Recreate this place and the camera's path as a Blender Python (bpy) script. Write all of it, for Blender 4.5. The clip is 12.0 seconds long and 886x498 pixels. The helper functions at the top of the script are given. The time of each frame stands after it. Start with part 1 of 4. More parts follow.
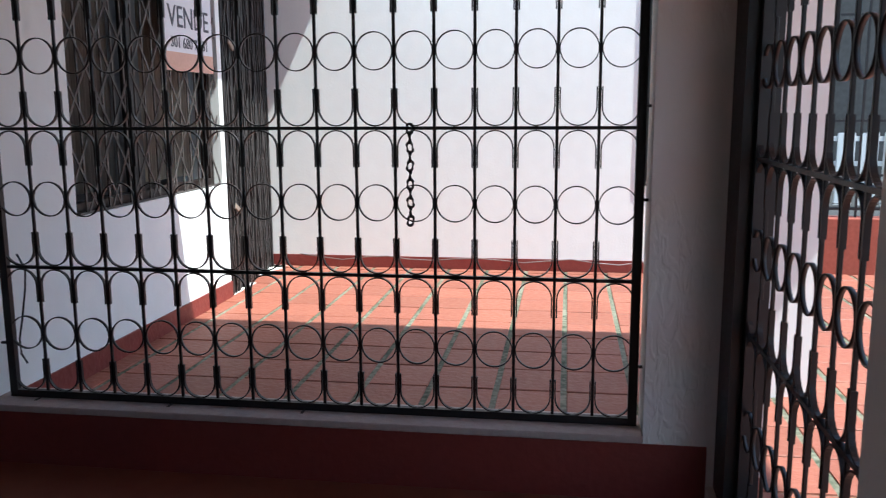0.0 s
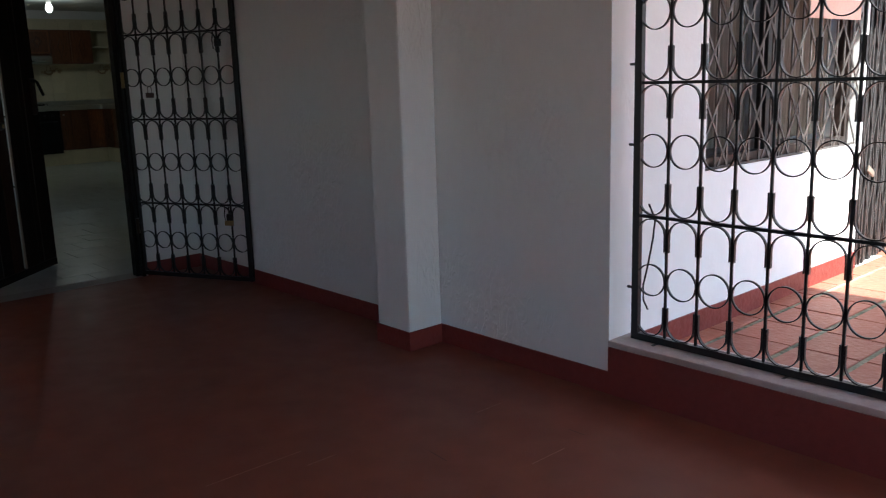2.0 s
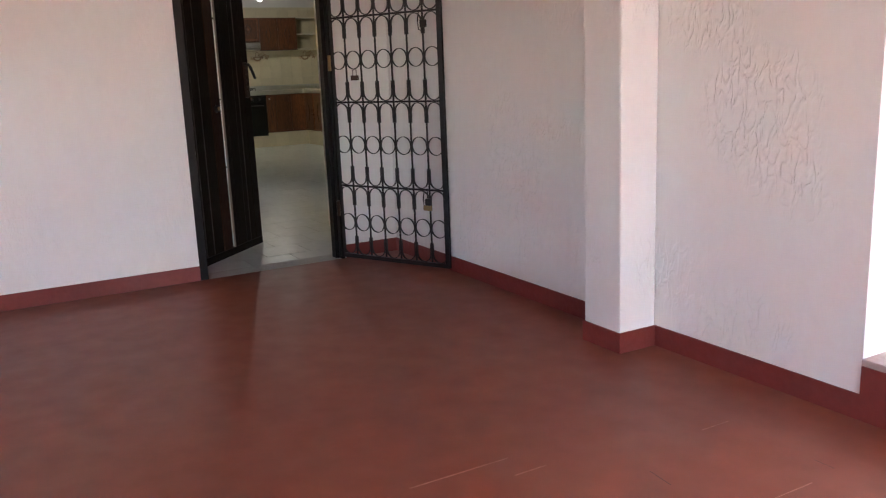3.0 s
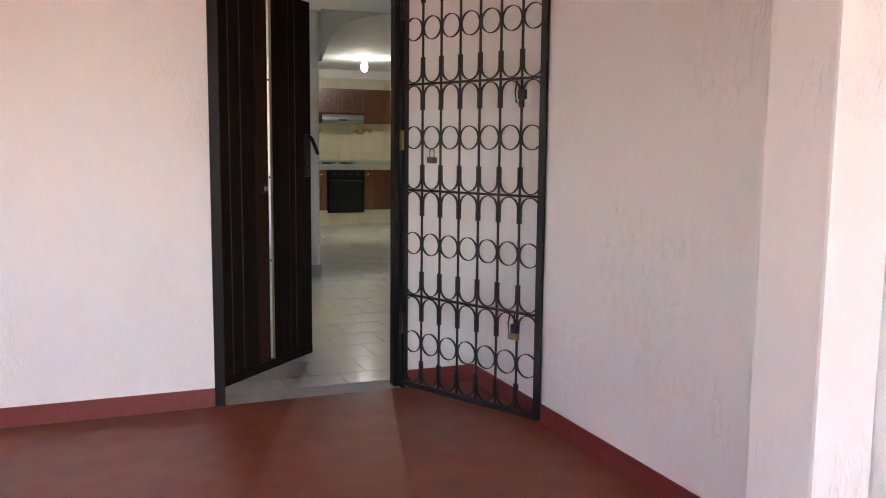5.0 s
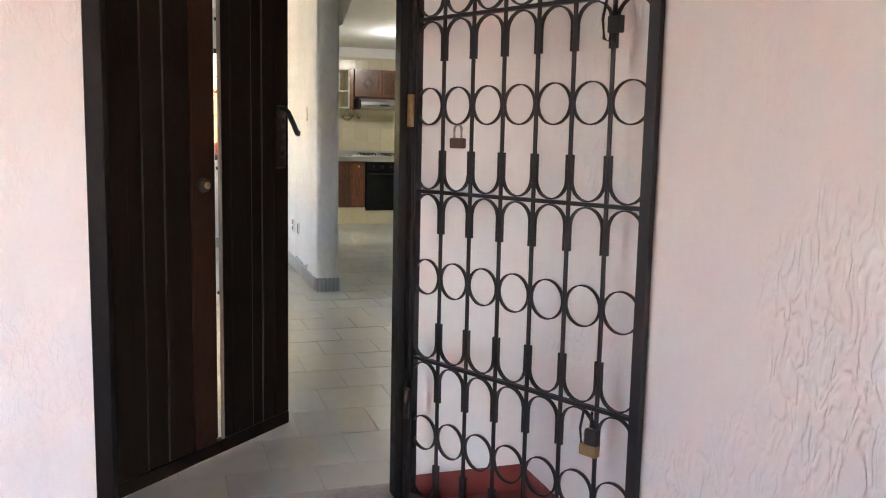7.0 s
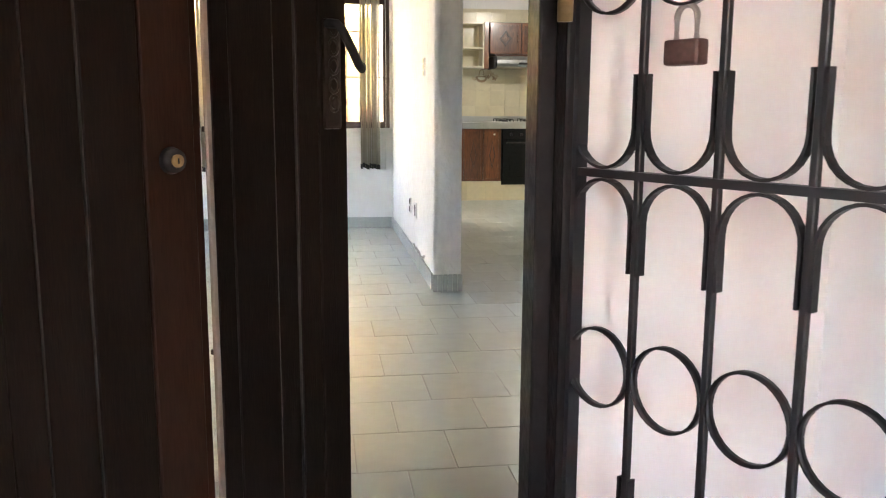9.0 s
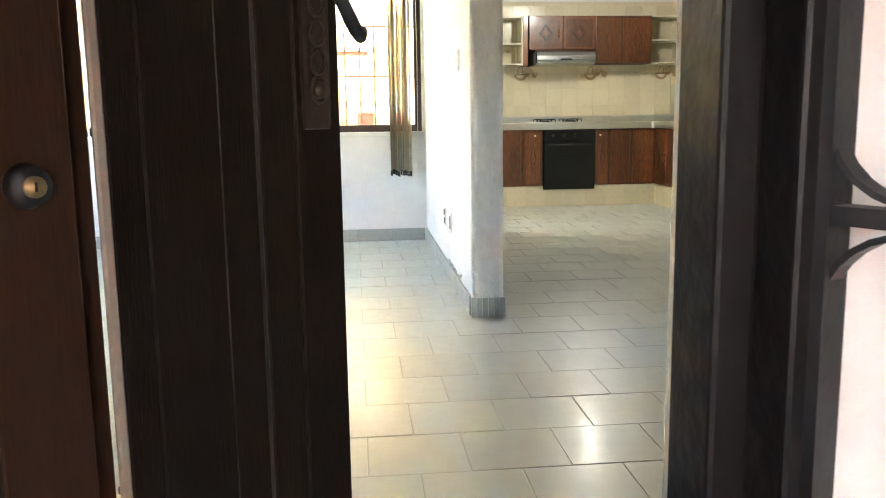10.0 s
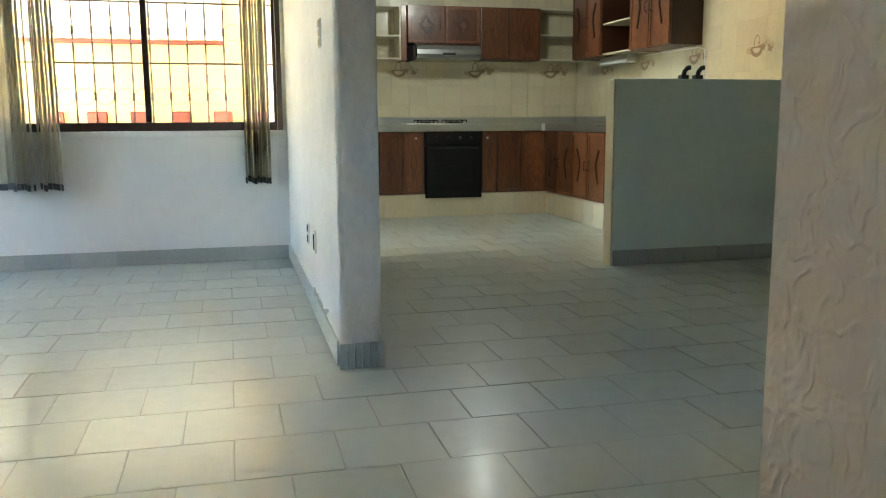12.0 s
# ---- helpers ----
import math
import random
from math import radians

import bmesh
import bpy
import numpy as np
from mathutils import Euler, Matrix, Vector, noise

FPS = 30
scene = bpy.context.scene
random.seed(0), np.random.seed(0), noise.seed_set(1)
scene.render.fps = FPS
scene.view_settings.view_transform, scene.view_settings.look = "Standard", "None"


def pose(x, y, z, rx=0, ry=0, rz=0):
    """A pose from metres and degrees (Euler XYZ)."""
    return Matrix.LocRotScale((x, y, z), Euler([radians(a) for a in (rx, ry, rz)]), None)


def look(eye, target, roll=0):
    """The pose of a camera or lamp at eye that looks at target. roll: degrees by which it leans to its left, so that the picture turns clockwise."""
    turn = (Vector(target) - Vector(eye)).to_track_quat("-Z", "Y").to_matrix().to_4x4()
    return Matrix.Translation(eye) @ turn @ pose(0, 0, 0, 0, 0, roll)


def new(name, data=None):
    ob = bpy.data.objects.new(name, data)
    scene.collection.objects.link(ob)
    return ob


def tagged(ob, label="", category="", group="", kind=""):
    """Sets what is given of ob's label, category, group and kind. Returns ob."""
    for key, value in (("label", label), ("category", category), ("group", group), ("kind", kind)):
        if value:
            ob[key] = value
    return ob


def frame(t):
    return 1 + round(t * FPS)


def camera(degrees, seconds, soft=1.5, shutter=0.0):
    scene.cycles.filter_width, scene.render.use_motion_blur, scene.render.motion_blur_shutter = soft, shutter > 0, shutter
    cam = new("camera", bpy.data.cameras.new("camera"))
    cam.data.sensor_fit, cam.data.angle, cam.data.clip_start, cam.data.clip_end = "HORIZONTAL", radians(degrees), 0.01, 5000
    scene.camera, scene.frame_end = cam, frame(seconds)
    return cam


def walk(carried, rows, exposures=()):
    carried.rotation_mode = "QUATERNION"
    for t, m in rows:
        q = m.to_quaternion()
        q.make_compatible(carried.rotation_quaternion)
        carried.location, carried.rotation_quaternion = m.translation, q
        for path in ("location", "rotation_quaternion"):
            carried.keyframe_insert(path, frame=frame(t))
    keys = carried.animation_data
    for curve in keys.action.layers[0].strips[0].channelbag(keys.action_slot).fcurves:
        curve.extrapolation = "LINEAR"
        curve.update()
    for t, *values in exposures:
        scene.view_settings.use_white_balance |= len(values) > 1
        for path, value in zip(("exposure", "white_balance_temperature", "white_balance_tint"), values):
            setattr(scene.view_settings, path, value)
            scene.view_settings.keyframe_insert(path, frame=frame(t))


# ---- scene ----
cam = camera(55.7, 12.0, soft=1.1, shutter=0.1)
PATH = [
    (0, (1.396, 1.024, 1.28), (1.107, 2.976, 0.949), -0.3),
    (0.5, (1.304, 1.048, 1.262), (0.704, 2.931, 0.957), -1.6),
    (1, (1.299, 1.059, 1.27), (0.314, 2.773, 0.965), -2.3),
    (1.5, (1.285, 1.079, 1.258), (-0.011, 2.561, 0.905), -1.8),
    (2, (1.232, 1.098, 1.262), (-0.228, 2.404, 0.859), -1.8),
    (2.5, (1.109, 1.093, 1.249), (-0.488, 2.217, 0.821), -2.1),
    (3, (0.959, 1.141, 1.242), (-0.746, 2.098, 0.82), -2.3),
    (3.5, (0.765, 1.303, 1.24), (-1.01, 2.17, 0.931), -1.4),
    (5.5, (-0.526, 2.019, 1.263), (-2.378, 2.736, 1.028), 0.9),
    (6, (-0.911, 2.183, 1.254), (-2.777, 2.867, 1.025), 1.0),
    (6.5, (-1.283, 2.355, 1.227), (-3.152, 3.026, 0.994), 1.2),
    (8.5, (-2.739, 2.921, 1.156), (-4.685, 3.253, 0.832), 0.4),
    (9, (-3.094, 2.931, 1.132), (-5.047, 3.219, 0.804), 0.3),
    (9.5, (-3.454, 3.002, 1.114), (-5.414, 3.224, 0.779), -0.3),
    (10, (-3.780, 3.020, 1.108), (-5.745, 3.220, 0.788), -0.8),
    (10.5, (-4.098, 3.019, 1.103), (-6.052, 3.328, 0.804), -1.3),
    (11, (-4.387, 3.068, 1.08), (-6.332, 3.422, 0.775), -2.0),
    (11.5, (-4.624, 3.138, 1.071), (-6.557, 3.553, 0.766), -1.6),
    (12, (-4.843, 3.219, 1.028), (-6.76, 3.701, 0.722), -0.3),
]
EXPOSURES = [(0.0, 1.02, 5650, 0), (0.5, 0.86, 5650, -1), (1.0, 0.8, 5650, -2), (1.5, 1.3, 5600, -2), (2.0, 2.2, 5900, 2), (2.5, 3.45, 6650, 13),
             (3.0, 4.35, 6900, 17), (3.5, 4.65, 6900, 17), (5.5, 4.88, 6900, 18), (6.5, 5.08, 6900, 18), (8.5, 5.6, 6950, 18), (9.5, 5.88, 6950, 15), (10.0, 6.06, 6950, 13), (10.5, 5.98, 6900, 10), (11.0, 5.66, 6800, 9), (11.5, 5.18, 6600, 6), (12.0, 5.03, 6500, 4)]
walk(cam, [(t, look(eye, target, roll)) for t, eye, target, roll in PATH], EXPOSURES)

# ---- world, sun, lamps ----
SUN_EL, SUN_AZ = radians(62), radians(107)      # azimuth from +y, clockwise
world = bpy.data.worlds.new("sky")
scene.world = world
world.use_nodes = True
wn = world.node_tree.nodes
sky = wn.new("ShaderNodeTexSky")
sky.sky_type, sky.sun_disc, sky.sun_elevation, sky.sun_rotation = "NISHITA", False, SUN_EL, SUN_AZ
world.node_tree.links.new(sky.outputs[0], wn["Background"].inputs[0])
wn["Background"].inputs[1].default_value = 0.15
sun_dir = Vector((math.sin(SUN_AZ) * math.cos(SUN_EL), math.cos(SUN_AZ) * math.cos(SUN_EL), math.sin(SUN_EL)))
sun = new("sun", bpy.data.lights.new("sun", "SUN"))
sun.data.energy, sun.data.angle, sun.data.color = 5.0, radians(0.6), (1.0, 0.95, 0.87)
sun.matrix_world = look(sun_dir * 30, (0, 0, 0))
bulb_light = new("bulb_light", bpy.data.lights.new("bulb_light", "POINT"))
bulb_light.data.energy, bulb_light.data.color, bulb_light.data.shadow_soft_size = 0.5, (0.95, 1.0, 0.93), 0.05
bulb_light.location = (-12.15, 5.428, 2.36)


# ---- materials ----
def material(name, colour, rough=0.5, metal=0.0, vary=0.15, scale=6.0, bump=0.0, bump_scale=40.0, stretch=(1, 1, 1), second=None, island=0.0, obj=0.0, dist=0.02, detail=6.0, coat=0.0, spec=0.5, ridged=0.0):
    """Principled surface with large stains, fine grain and relief, all in object metres."""
    m = bpy.data.materials.new(name)
    m.use_nodes = True
    nt = m.node_tree
    n, link = nt.nodes, nt.links.new
    b = n["Principled BSDF"]
    b.inputs["Metallic"].default_value = metal
    b.inputs["Coat Weight"].default_value, b.inputs["Specular IOR Level"].default_value = coat, spec
    b.inputs["Coat Roughness"].default_value = 0.17
    geo = n.new("ShaderNodeNewGeometry")
    mp = n.new("ShaderNodeMapping")
    mp.inputs["Scale"].default_value, mp.inputs["Location"].default_value = stretch, (0.37, 0.61, 0.43)
    link(geo.outputs["Position"], mp.inputs["Vector"])
    big, fine = n.new("ShaderNodeTexNoise"), n.new("ShaderNodeTexNoise")
    big.inputs["Scale"].default_value, big.inputs["Detail"].default_value = scale * 0.25, 4
    fine.inputs["Scale"].default_value, fine.inputs["Detail"].default_value = scale * 4, detail
    for t in (big, fine):
        link(mp.outputs[0], t.inputs["Vector"])
    mix = n.new("ShaderNodeMix")
    mix.data_type = "RGBA"
    other = second or tuple(c * 0.6 for c in colour)
    mix.inputs["A"].default_value, mix.inputs["B"].default_value = (*colour, 1), (*other, 1)
    add = n.new("ShaderNodeMath")
    add.operation = "ADD"
    link(big.outputs[0], add.inputs[0])
    link(fine.outputs[0], add.inputs[1])
    ramp = n.new("ShaderNodeMapRange")
    ramp.inputs["From Min"].default_value, ramp.inputs["From Max"].default_value = 0.7, 1.4
    ramp.inputs["To Max"].default_value = vary * 2
    link(add.outputs[0], ramp.inputs["Value"])
    link(ramp.outputs[0], mix.inputs["Factor"])
    out = mix.outputs["Result"]
    if island or obj:
        hs = n.new("ShaderNodeHueSaturation")
        mr = n.new("ShaderNodeMapRange")
        a = island or obj
        mr.inputs["To Min"].default_value, mr.inputs["To Max"].default_value = 1 - a, 1 + a
        if obj:
            link(n.new("ShaderNodeObjectInfo").outputs["Random"], mr.inputs["Value"])
        else:
            link(geo.outputs["Random Per Island"], mr.inputs["Value"])
        link(mr.outputs[0], hs.inputs["Value"])
        link(out, hs.inputs["Color"])
        out = hs.outputs[0]
    link(out, b.inputs["Base Color"])
    rr = n.new("ShaderNodeMapRange")
    rr.inputs["To Min"].default_value, rr.inputs["To Max"].default_value = max(0.02, rough * 0.75), min(1, rough * 1.25)
    link(fine.outputs[0], rr.inputs["Value"])
    link(rr.outputs[0], b.inputs["Roughness"])
    if bump:
        bt = n.new("ShaderNodeTexNoise")
        bt.inputs["Scale"].default_value, bt.inputs["Detail"].default_value, bt.inputs["Distortion"].default_value = bump_scale, 2.0 if ridged else 2, 0.6 if ridged else 0.2
        link(mp.outputs[0], bt.inputs["Vector"])
        bp = n.new("ShaderNodeBump")
        bp.inputs["Strength"].default_value, bp.inputs["Distance"].default_value = bump, dist
        height = bt.outputs[0]
        if ridged:
            # trowelled ridges in loose patches over a smoother ground
            patch, ridge, times = n.new("ShaderNodeTexNoise"), n.new("ShaderNodeMapRange"), n.new("ShaderNodeMath")
            patch.inputs["Scale"].default_value, patch.inputs["Detail"].default_value = 1.6, 2
            place = n.new("ShaderNodeMapping")
            place.inputs["Location"].default_value = (1.75, 0.0, -0.15)
            link(geo.outputs["Position"], place.inputs["Vector"])
            link(place.outputs[0], patch.inputs["Vector"])
            pr = n.new("ShaderNodeMapRange")
            pr.inputs["From Min"].default_value, pr.inputs["From Max"].default_value = max(0.0, 0.62 - 0.3 * ridged), max(0.15, 0.72 - 0.24 * ridged)
            link(patch.outputs[0], pr.inputs["Value"])
            ridge.interpolation_type = "SMOOTHSTEP"
            away = n.new("ShaderNodeMath")
            away.operation, away.inputs[1].default_value = "SUBTRACT", 0.5
            link(bt.outputs[0], away.inputs[0])
            size = n.new("ShaderNodeMath")
            size.operation = "ABSOLUTE"
            link(away.outputs[0], size.inputs[0])
            ridge.inputs["From Min"].default_value, ridge.inputs["From Max"].default_value = 0.0, 0.12
            ridge.inputs["To Min"].default_value, ridge.inputs["To Max"].default_value = 1.0, 0.0
            link(size.outputs[0], ridge.inputs["Value"])
            times.operation = "MULTIPLY"
            link(ridge.outputs[0], times.inputs[0])
            link(pr.outputs[0], times.inputs[1])
            low = n.new("ShaderNodeMath")
            low.operation, low.inputs[1].default_value = "MULTIPLY", 0.25
            link(fine.outputs[0], low.inputs[0])
            both = n.new("ShaderNodeMath")
            link(times.outputs[0], both.inputs[0])
            link(low.outputs[0], both.inputs[1])
            height = both.outputs[0]
        link(height, bp.inputs["Height"])
        link(bp.outputs[0], b.inputs["Normal"])
    return m


def glowing(name, colour, strength):
    m = bpy.data.materials.new(name)
    m.use_nodes = True
    b = m.node_tree.nodes["Principled BSDF"]
    b.inputs["Emission Color"].default_value, b.inputs["Emission Strength"].default_value = (*colour, 1), strength
    return m


def glass_material(name, tint=(0.95, 0.97, 0.96)):
    m = bpy.data.materials.new(name)
    m.use_nodes = True
    b = m.node_tree.nodes["Principled BSDF"]
    b.inputs["Base Color"].default_value = (*tint, 1)
    b.inputs["Transmission Weight"].default_value, b.inputs["Roughness"].default_value, b.inputs["IOR"].default_value = 1.0, 0.02, 1.1
    return m


WALL = material("white_wall_paint", (0.80, 0.79, 0.77), 0.7, vary=0.05, scale=5, bump=0.5, bump_scale=36, stretch=(1, 1, 0.5), dist=0.0018, ridged=0.3)
MARKED = material("trowel_marked_wall_paint", (0.80, 0.79, 0.77), 0.7, vary=0.05, scale=5, bump=0.75, bump_scale=24, stretch=(1, 1, 0.42), dist=0.0034, ridged=0.55)
ROUGH = material("rough_white_plaster", (0.80, 0.79, 0.76), 0.75, vary=0.08, scale=8, bump=0.7, bump_scale=30, stretch=(1, 1, 0.8), dist=0.0016, ridged=1.8)
PARTWALL = material("stained_white_plaster", (0.80, 0.79, 0.76), 0.75, vary=0.22, scale=7, second=(0.55, 0.53, 0.49), bump=0.55, bump_scale=30, stretch=(1, 1, 0.6), dist=0.0028, ridged=1.0)
OUTWALL = material("white_outdoor_paint", (0.82, 0.82, 0.80), 0.8, vary=0.06, scale=3, bump=0.2, bump_scale=60, dist=0.004)
CEIL = material("ceiling_paint", (0.78, 0.78, 0.75), 0.8, vary=0.05, scale=4, bump=0.1)
REDFLOOR = material("red_waxed_cement", (0.20, 0.062, 0.036), 0.42, spec=0.3, vary=0.2, scale=1.8, second=(0.105, 0.036, 0.024), bump=0.05, bump_scale=7, dist=0.004)
SCRATCH = material("pale_floor_scratch", (0.36, 0.19, 0.14), 0.6, vary=0.6, scale=20)
SCRATCHDARK = material("dark_floor_scratch", (0.09, 0.035, 0.026), 0.6, vary=0.5, scale=20)
REDPAINT = material("red_paint", (0.20, 0.034, 0.027), 0.5, vary=0.2, scale=8, bump=0.15)
SILLPAINT = material("pale_cement_sill", (0.45, 0.37, 0.34), 0.7, vary=0.25, scale=9, bump=0.2)
IRON = material("black_iron_paint", (0.012, 0.0105, 0.012), 0.42, metal=0.2, vary=0.3, scale=20, bump=0.25, bump_scale=90, dist=0.002)
STEELJAMB = material("dark_painted_jamb", (0.010, 0.008, 0.008), 0.4, spec=0.12, vary=0.3, scale=12, bump=0.1)
DOORWOOD = material("dark_stained_wood", (0.0145, 0.0085, 0.0053), 0.62, spec=0.09, vary=0.5, scale=14, second=(0.006, 0.004, 0.0034), bump=0.3, bump_scale=50, stretch=(6, 6, 0.5), dist=0.002, obj=0.25)
BROWNWOOD = material("brown_wood_moulding", (0.036, 0.0155, 0.009), 0.6, spec=0.10, vary=0.5, scale=12, bump=0.2, bump_scale=50, stretch=(6, 6, 0.5), dist=0.002)
PALEEDGE = material("pale_tan_trim", (0.24, 0.19, 0.15), 0.6, vary=0.2, scale=15)
SEAMGLINT = material("seam_highlight", (0.05, 0.042, 0.036), 0.5, vary=0.5, scale=20)
BRASS = material("worn_brass", (0.36, 0.25, 0.12), 0.4, metal=0.7, vary=0.3, scale=30)
BRONZE = material("dark_bronze", (0.06, 0.04, 0.03), 0.4, metal=0.6, vary=0.4, scale=40, bump=0.2)
PADLOCK = material("brown_padlock", (0.12, 0.07, 0.06), 0.45, metal=0.4, vary=0.4, scale=40)
SHACKLE = material("grey_steel_shackle", (0.35, 0.33, 0.32), 0.35, metal=0.9, vary=0.2, scale=40)
FLOORTILE = material("grey_glazed_tile", (0.45, 0.48, 0.44), 0.345, vary=0.14, scale=4, second=(0.38, 0.40, 0.36), detail=1.0, bump=0.05, bump_scale=5, dist=0.003, coat=0.15, obj=0.05)
FLOORTILE_FAR = material("grey_glazed_tile_field", (0.45, 0.48, 0.44), 0.345, vary=0.14, scale=4, second=(0.38, 0.40, 0.36), detail=1.0, bump=0.05, bump_scale=5, dist=0.003, coat=0.15, island=0.05)
GROUT = material("dark_grout", (0.45, 0.45, 0.42), 0.9, vary=0.3, scale=12)
SKIRTTILE = material("grey_skirting_tile", (0.41, 0.43, 0.41), 0.3, vary=0.2, scale=10, obj=0.08)
PATIO = material("red_terracotta_tile", (0.30, 0.102, 0.062), 0.6, vary=0.3, scale=7, second=(0.24, 0.07, 0.045), bump=0.2, obj=0.12)
PATIO_FAR = material("red_terracotta_field", (0.30, 0.102, 0.062), 0.6, vary=0.3, scale=7, second=(0.24, 0.07, 0.045), bump=0.2, island=0.12)
PATIOGROUT = material("mossy_grey_grout", (0.27, 0.26, 0.19), 0.9, vary=0.7, scale=9, second=(0.05, 0.065, 0.035))
CABWOOD = material("reddish_cedar", (0.22, 0.076, 0.028), 0.36, vary=0.6, scale=7, second=(0.075, 0.026, 0.011), bump=0.12, bump_scale=40, stretch=(2.4, 2.4, 0.5), dist=0.002, obj=0.35, coat=0.3)
CARVINGGAP = material("dark_cedar_carving_and_gap_shade", (0.056, 0.019, 0.009), 0.4, vary=0.5, scale=20)
CREAM = material("cream_melamine", (0.72, 0.67, 0.52), 0.4, vary=0.08, scale=6)
CREAMTILE = material("cream_wall_tile", (0.72, 0.65, 0.47), 0.22, vary=0.12, scale=6, obj=0.05)
CREAMGROUT = material("cream_grout", (0.70, 0.63, 0.46), 0.9, vary=0.2)
FLOWERPRINT = material("brown_tile_print", (0.46, 0.33, 0.19), 0.3, vary=0.7, scale=30, second=(0.62, 0.53, 0.36))
BASKETPRINT = material("dark_brown_tile_print", (0.40, 0.27, 0.16), 0.3, vary=0.5, scale=30)
STEEL = material("brushed_steel", (0.58, 0.59, 0.57), 0.33, metal=1.0, vary=0.2, scale=20, stretch=(1, 1, 6))
HOODSTEEL = material("bright_hood_steel", (0.50, 0.50, 0.50), 0.24, metal=1.0, vary=0.3, scale=14, stretch=(0.3, 0.3, 5))
OVEN = material("black_enamel", (0.006, 0.006, 0.007), 0.22, spec=0.25, vary=0.2, scale=10)
RUBBER = material("matt_black_plastic", (0.012, 0.012, 0.013), 0.6, vary=0.2, scale=20)
WHITEPLASTIC = material("white_plastic", (0.75, 0.74, 0.70), 0.4, vary=0.08, scale=20)
GREENWALL = material("pale_green_paint", (0.73, 0.83, 0.78), 0.7, vary=0.08, scale=4, bump=0.25, bump_scale=30, dist=0.004)
WINFRAME = material("dark_bronze_aluminium", (0.045, 0.028, 0.024), 0.35, metal=0.5, vary=0.2, scale=14)
BLIND = material("beige_blind_fabric", (0.62, 0.58, 0.47), 0.8, vary=0.2, scale=12, obj=0.2)
bn = BLIND.node_tree
tr, mx = bn.nodes.new("ShaderNodeBsdfTranslucent"), bn.nodes.new("ShaderNodeMixShader")
tr.inputs["Color"].default_value, mx.inputs["Fac"].default_value = (0.65, 0.60, 0.48, 1), 0.5
bn.links.new(bn.nodes["Principled BSDF"].outputs[0], mx.inputs[1])
bn.links.new(tr.outputs[0], mx.inputs[2])
bn.links.new(mx.outputs[0], bn.nodes["Material Output"].inputs["Surface"])
GLASS = glass_material("clear_glass")
SMOKED = glass_material("smoked_glass", (0.86, 0.84, 0.80))
BULB = glowing("bulb_glow", (1.0, 1.0, 0.95), 1.5)
YELLOW = material("yellow_facade_paint", (0.76, 0.53, 0.23), 0.8, vary=0.15, scale=3, bump=0.2)
PALEFACADE = material("pale_facade_paint", (0.80, 0.74, 0.58), 0.8, vary=0.1, scale=3)
BRICKRED = material("terracotta_block", (0.30, 0.070, 0.042), 0.8, vary=0.3, scale=10)
CLOTH = material("grey_beige_curtain", (0.42, 0.40, 0.35), 0.85, vary=0.2, scale=8, stretch=(1, 6, 0.4), bump=0.3, bump_scale=20)
POSTER = material("white_poster", (0.78, 0.76, 0.78), 0.6, vary=0.05)
INK = material("dark_grey_ink", (0.08, 0.08, 0.10), 0.6, vary=0.1)
PINKINK = material("salmon_ink", (0.70, 0.42, 0.32), 0.6, vary=0.2, scale=20)
CABLE = material("black_cable", (0.01, 0.01, 0.012), 0.5, vary=0.1)
ASPHALT = material("asphalt", (0.05, 0.05, 0.05), 0.9, vary=0.3, scale=6, bump=0.3)
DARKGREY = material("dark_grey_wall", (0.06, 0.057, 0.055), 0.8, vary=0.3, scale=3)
DARKPAINT = material("dark_vehicle_paint", (0.02, 0.022, 0.025), 0.2, vary=0.1, coat=0.5)
REDLAMP = material("red_lamp_plastic", (0.35, 0.02, 0.02), 0.25)
FENCEWHITE = material("white_fence_paint", (0.70, 0.69, 0.66), 0.6, vary=0.1, scale=10)


# ---- mesh helpers ----
def box(bm, x0, x1, y0, y1, z0, z1):
    v = [bm.verts.new(p) for p in ((x0, y0, z0), (x1, y0, z0), (x1, y1, z0), (x0, y1, z0), (x0, y0, z1), (x1, y0, z1), (x1, y1, z1), (x0, y1, z1))]
    for f in ((0, 3, 2, 1), (4, 5, 6, 7), (0, 1, 5, 4), (1, 2, 6, 5), (2, 3, 7, 6), (3, 0, 4, 7)):
        bm.faces.new([v[i] for i in f])
    return bm


def soft_box(x0, x1, y0, y1, z0, z1, r=0.004, seg=2):
    bm = box(bmesh.new(), x0, x1, y0, y1, z0, z1)
    bmesh.ops.bevel(bm, geom=bm.edges[:], offset=r, segments=seg, affect="EDGES", profile=0.6)
    return bm


def cylinder(bm, p, q, r, n=12, r2=None):
    p, q = Vector(p), Vector(q)
    d = q - p
    m = Matrix.Translation((p + q) / 2) @ d.to_track_quat("Z", "Y").to_matrix().to_4x4()
    bmesh.ops.create_cone(bm, cap_ends=True, segments=n, radius1=r, radius2=r if r2 is None else r2, depth=d.length, matrix=m)
    return bm


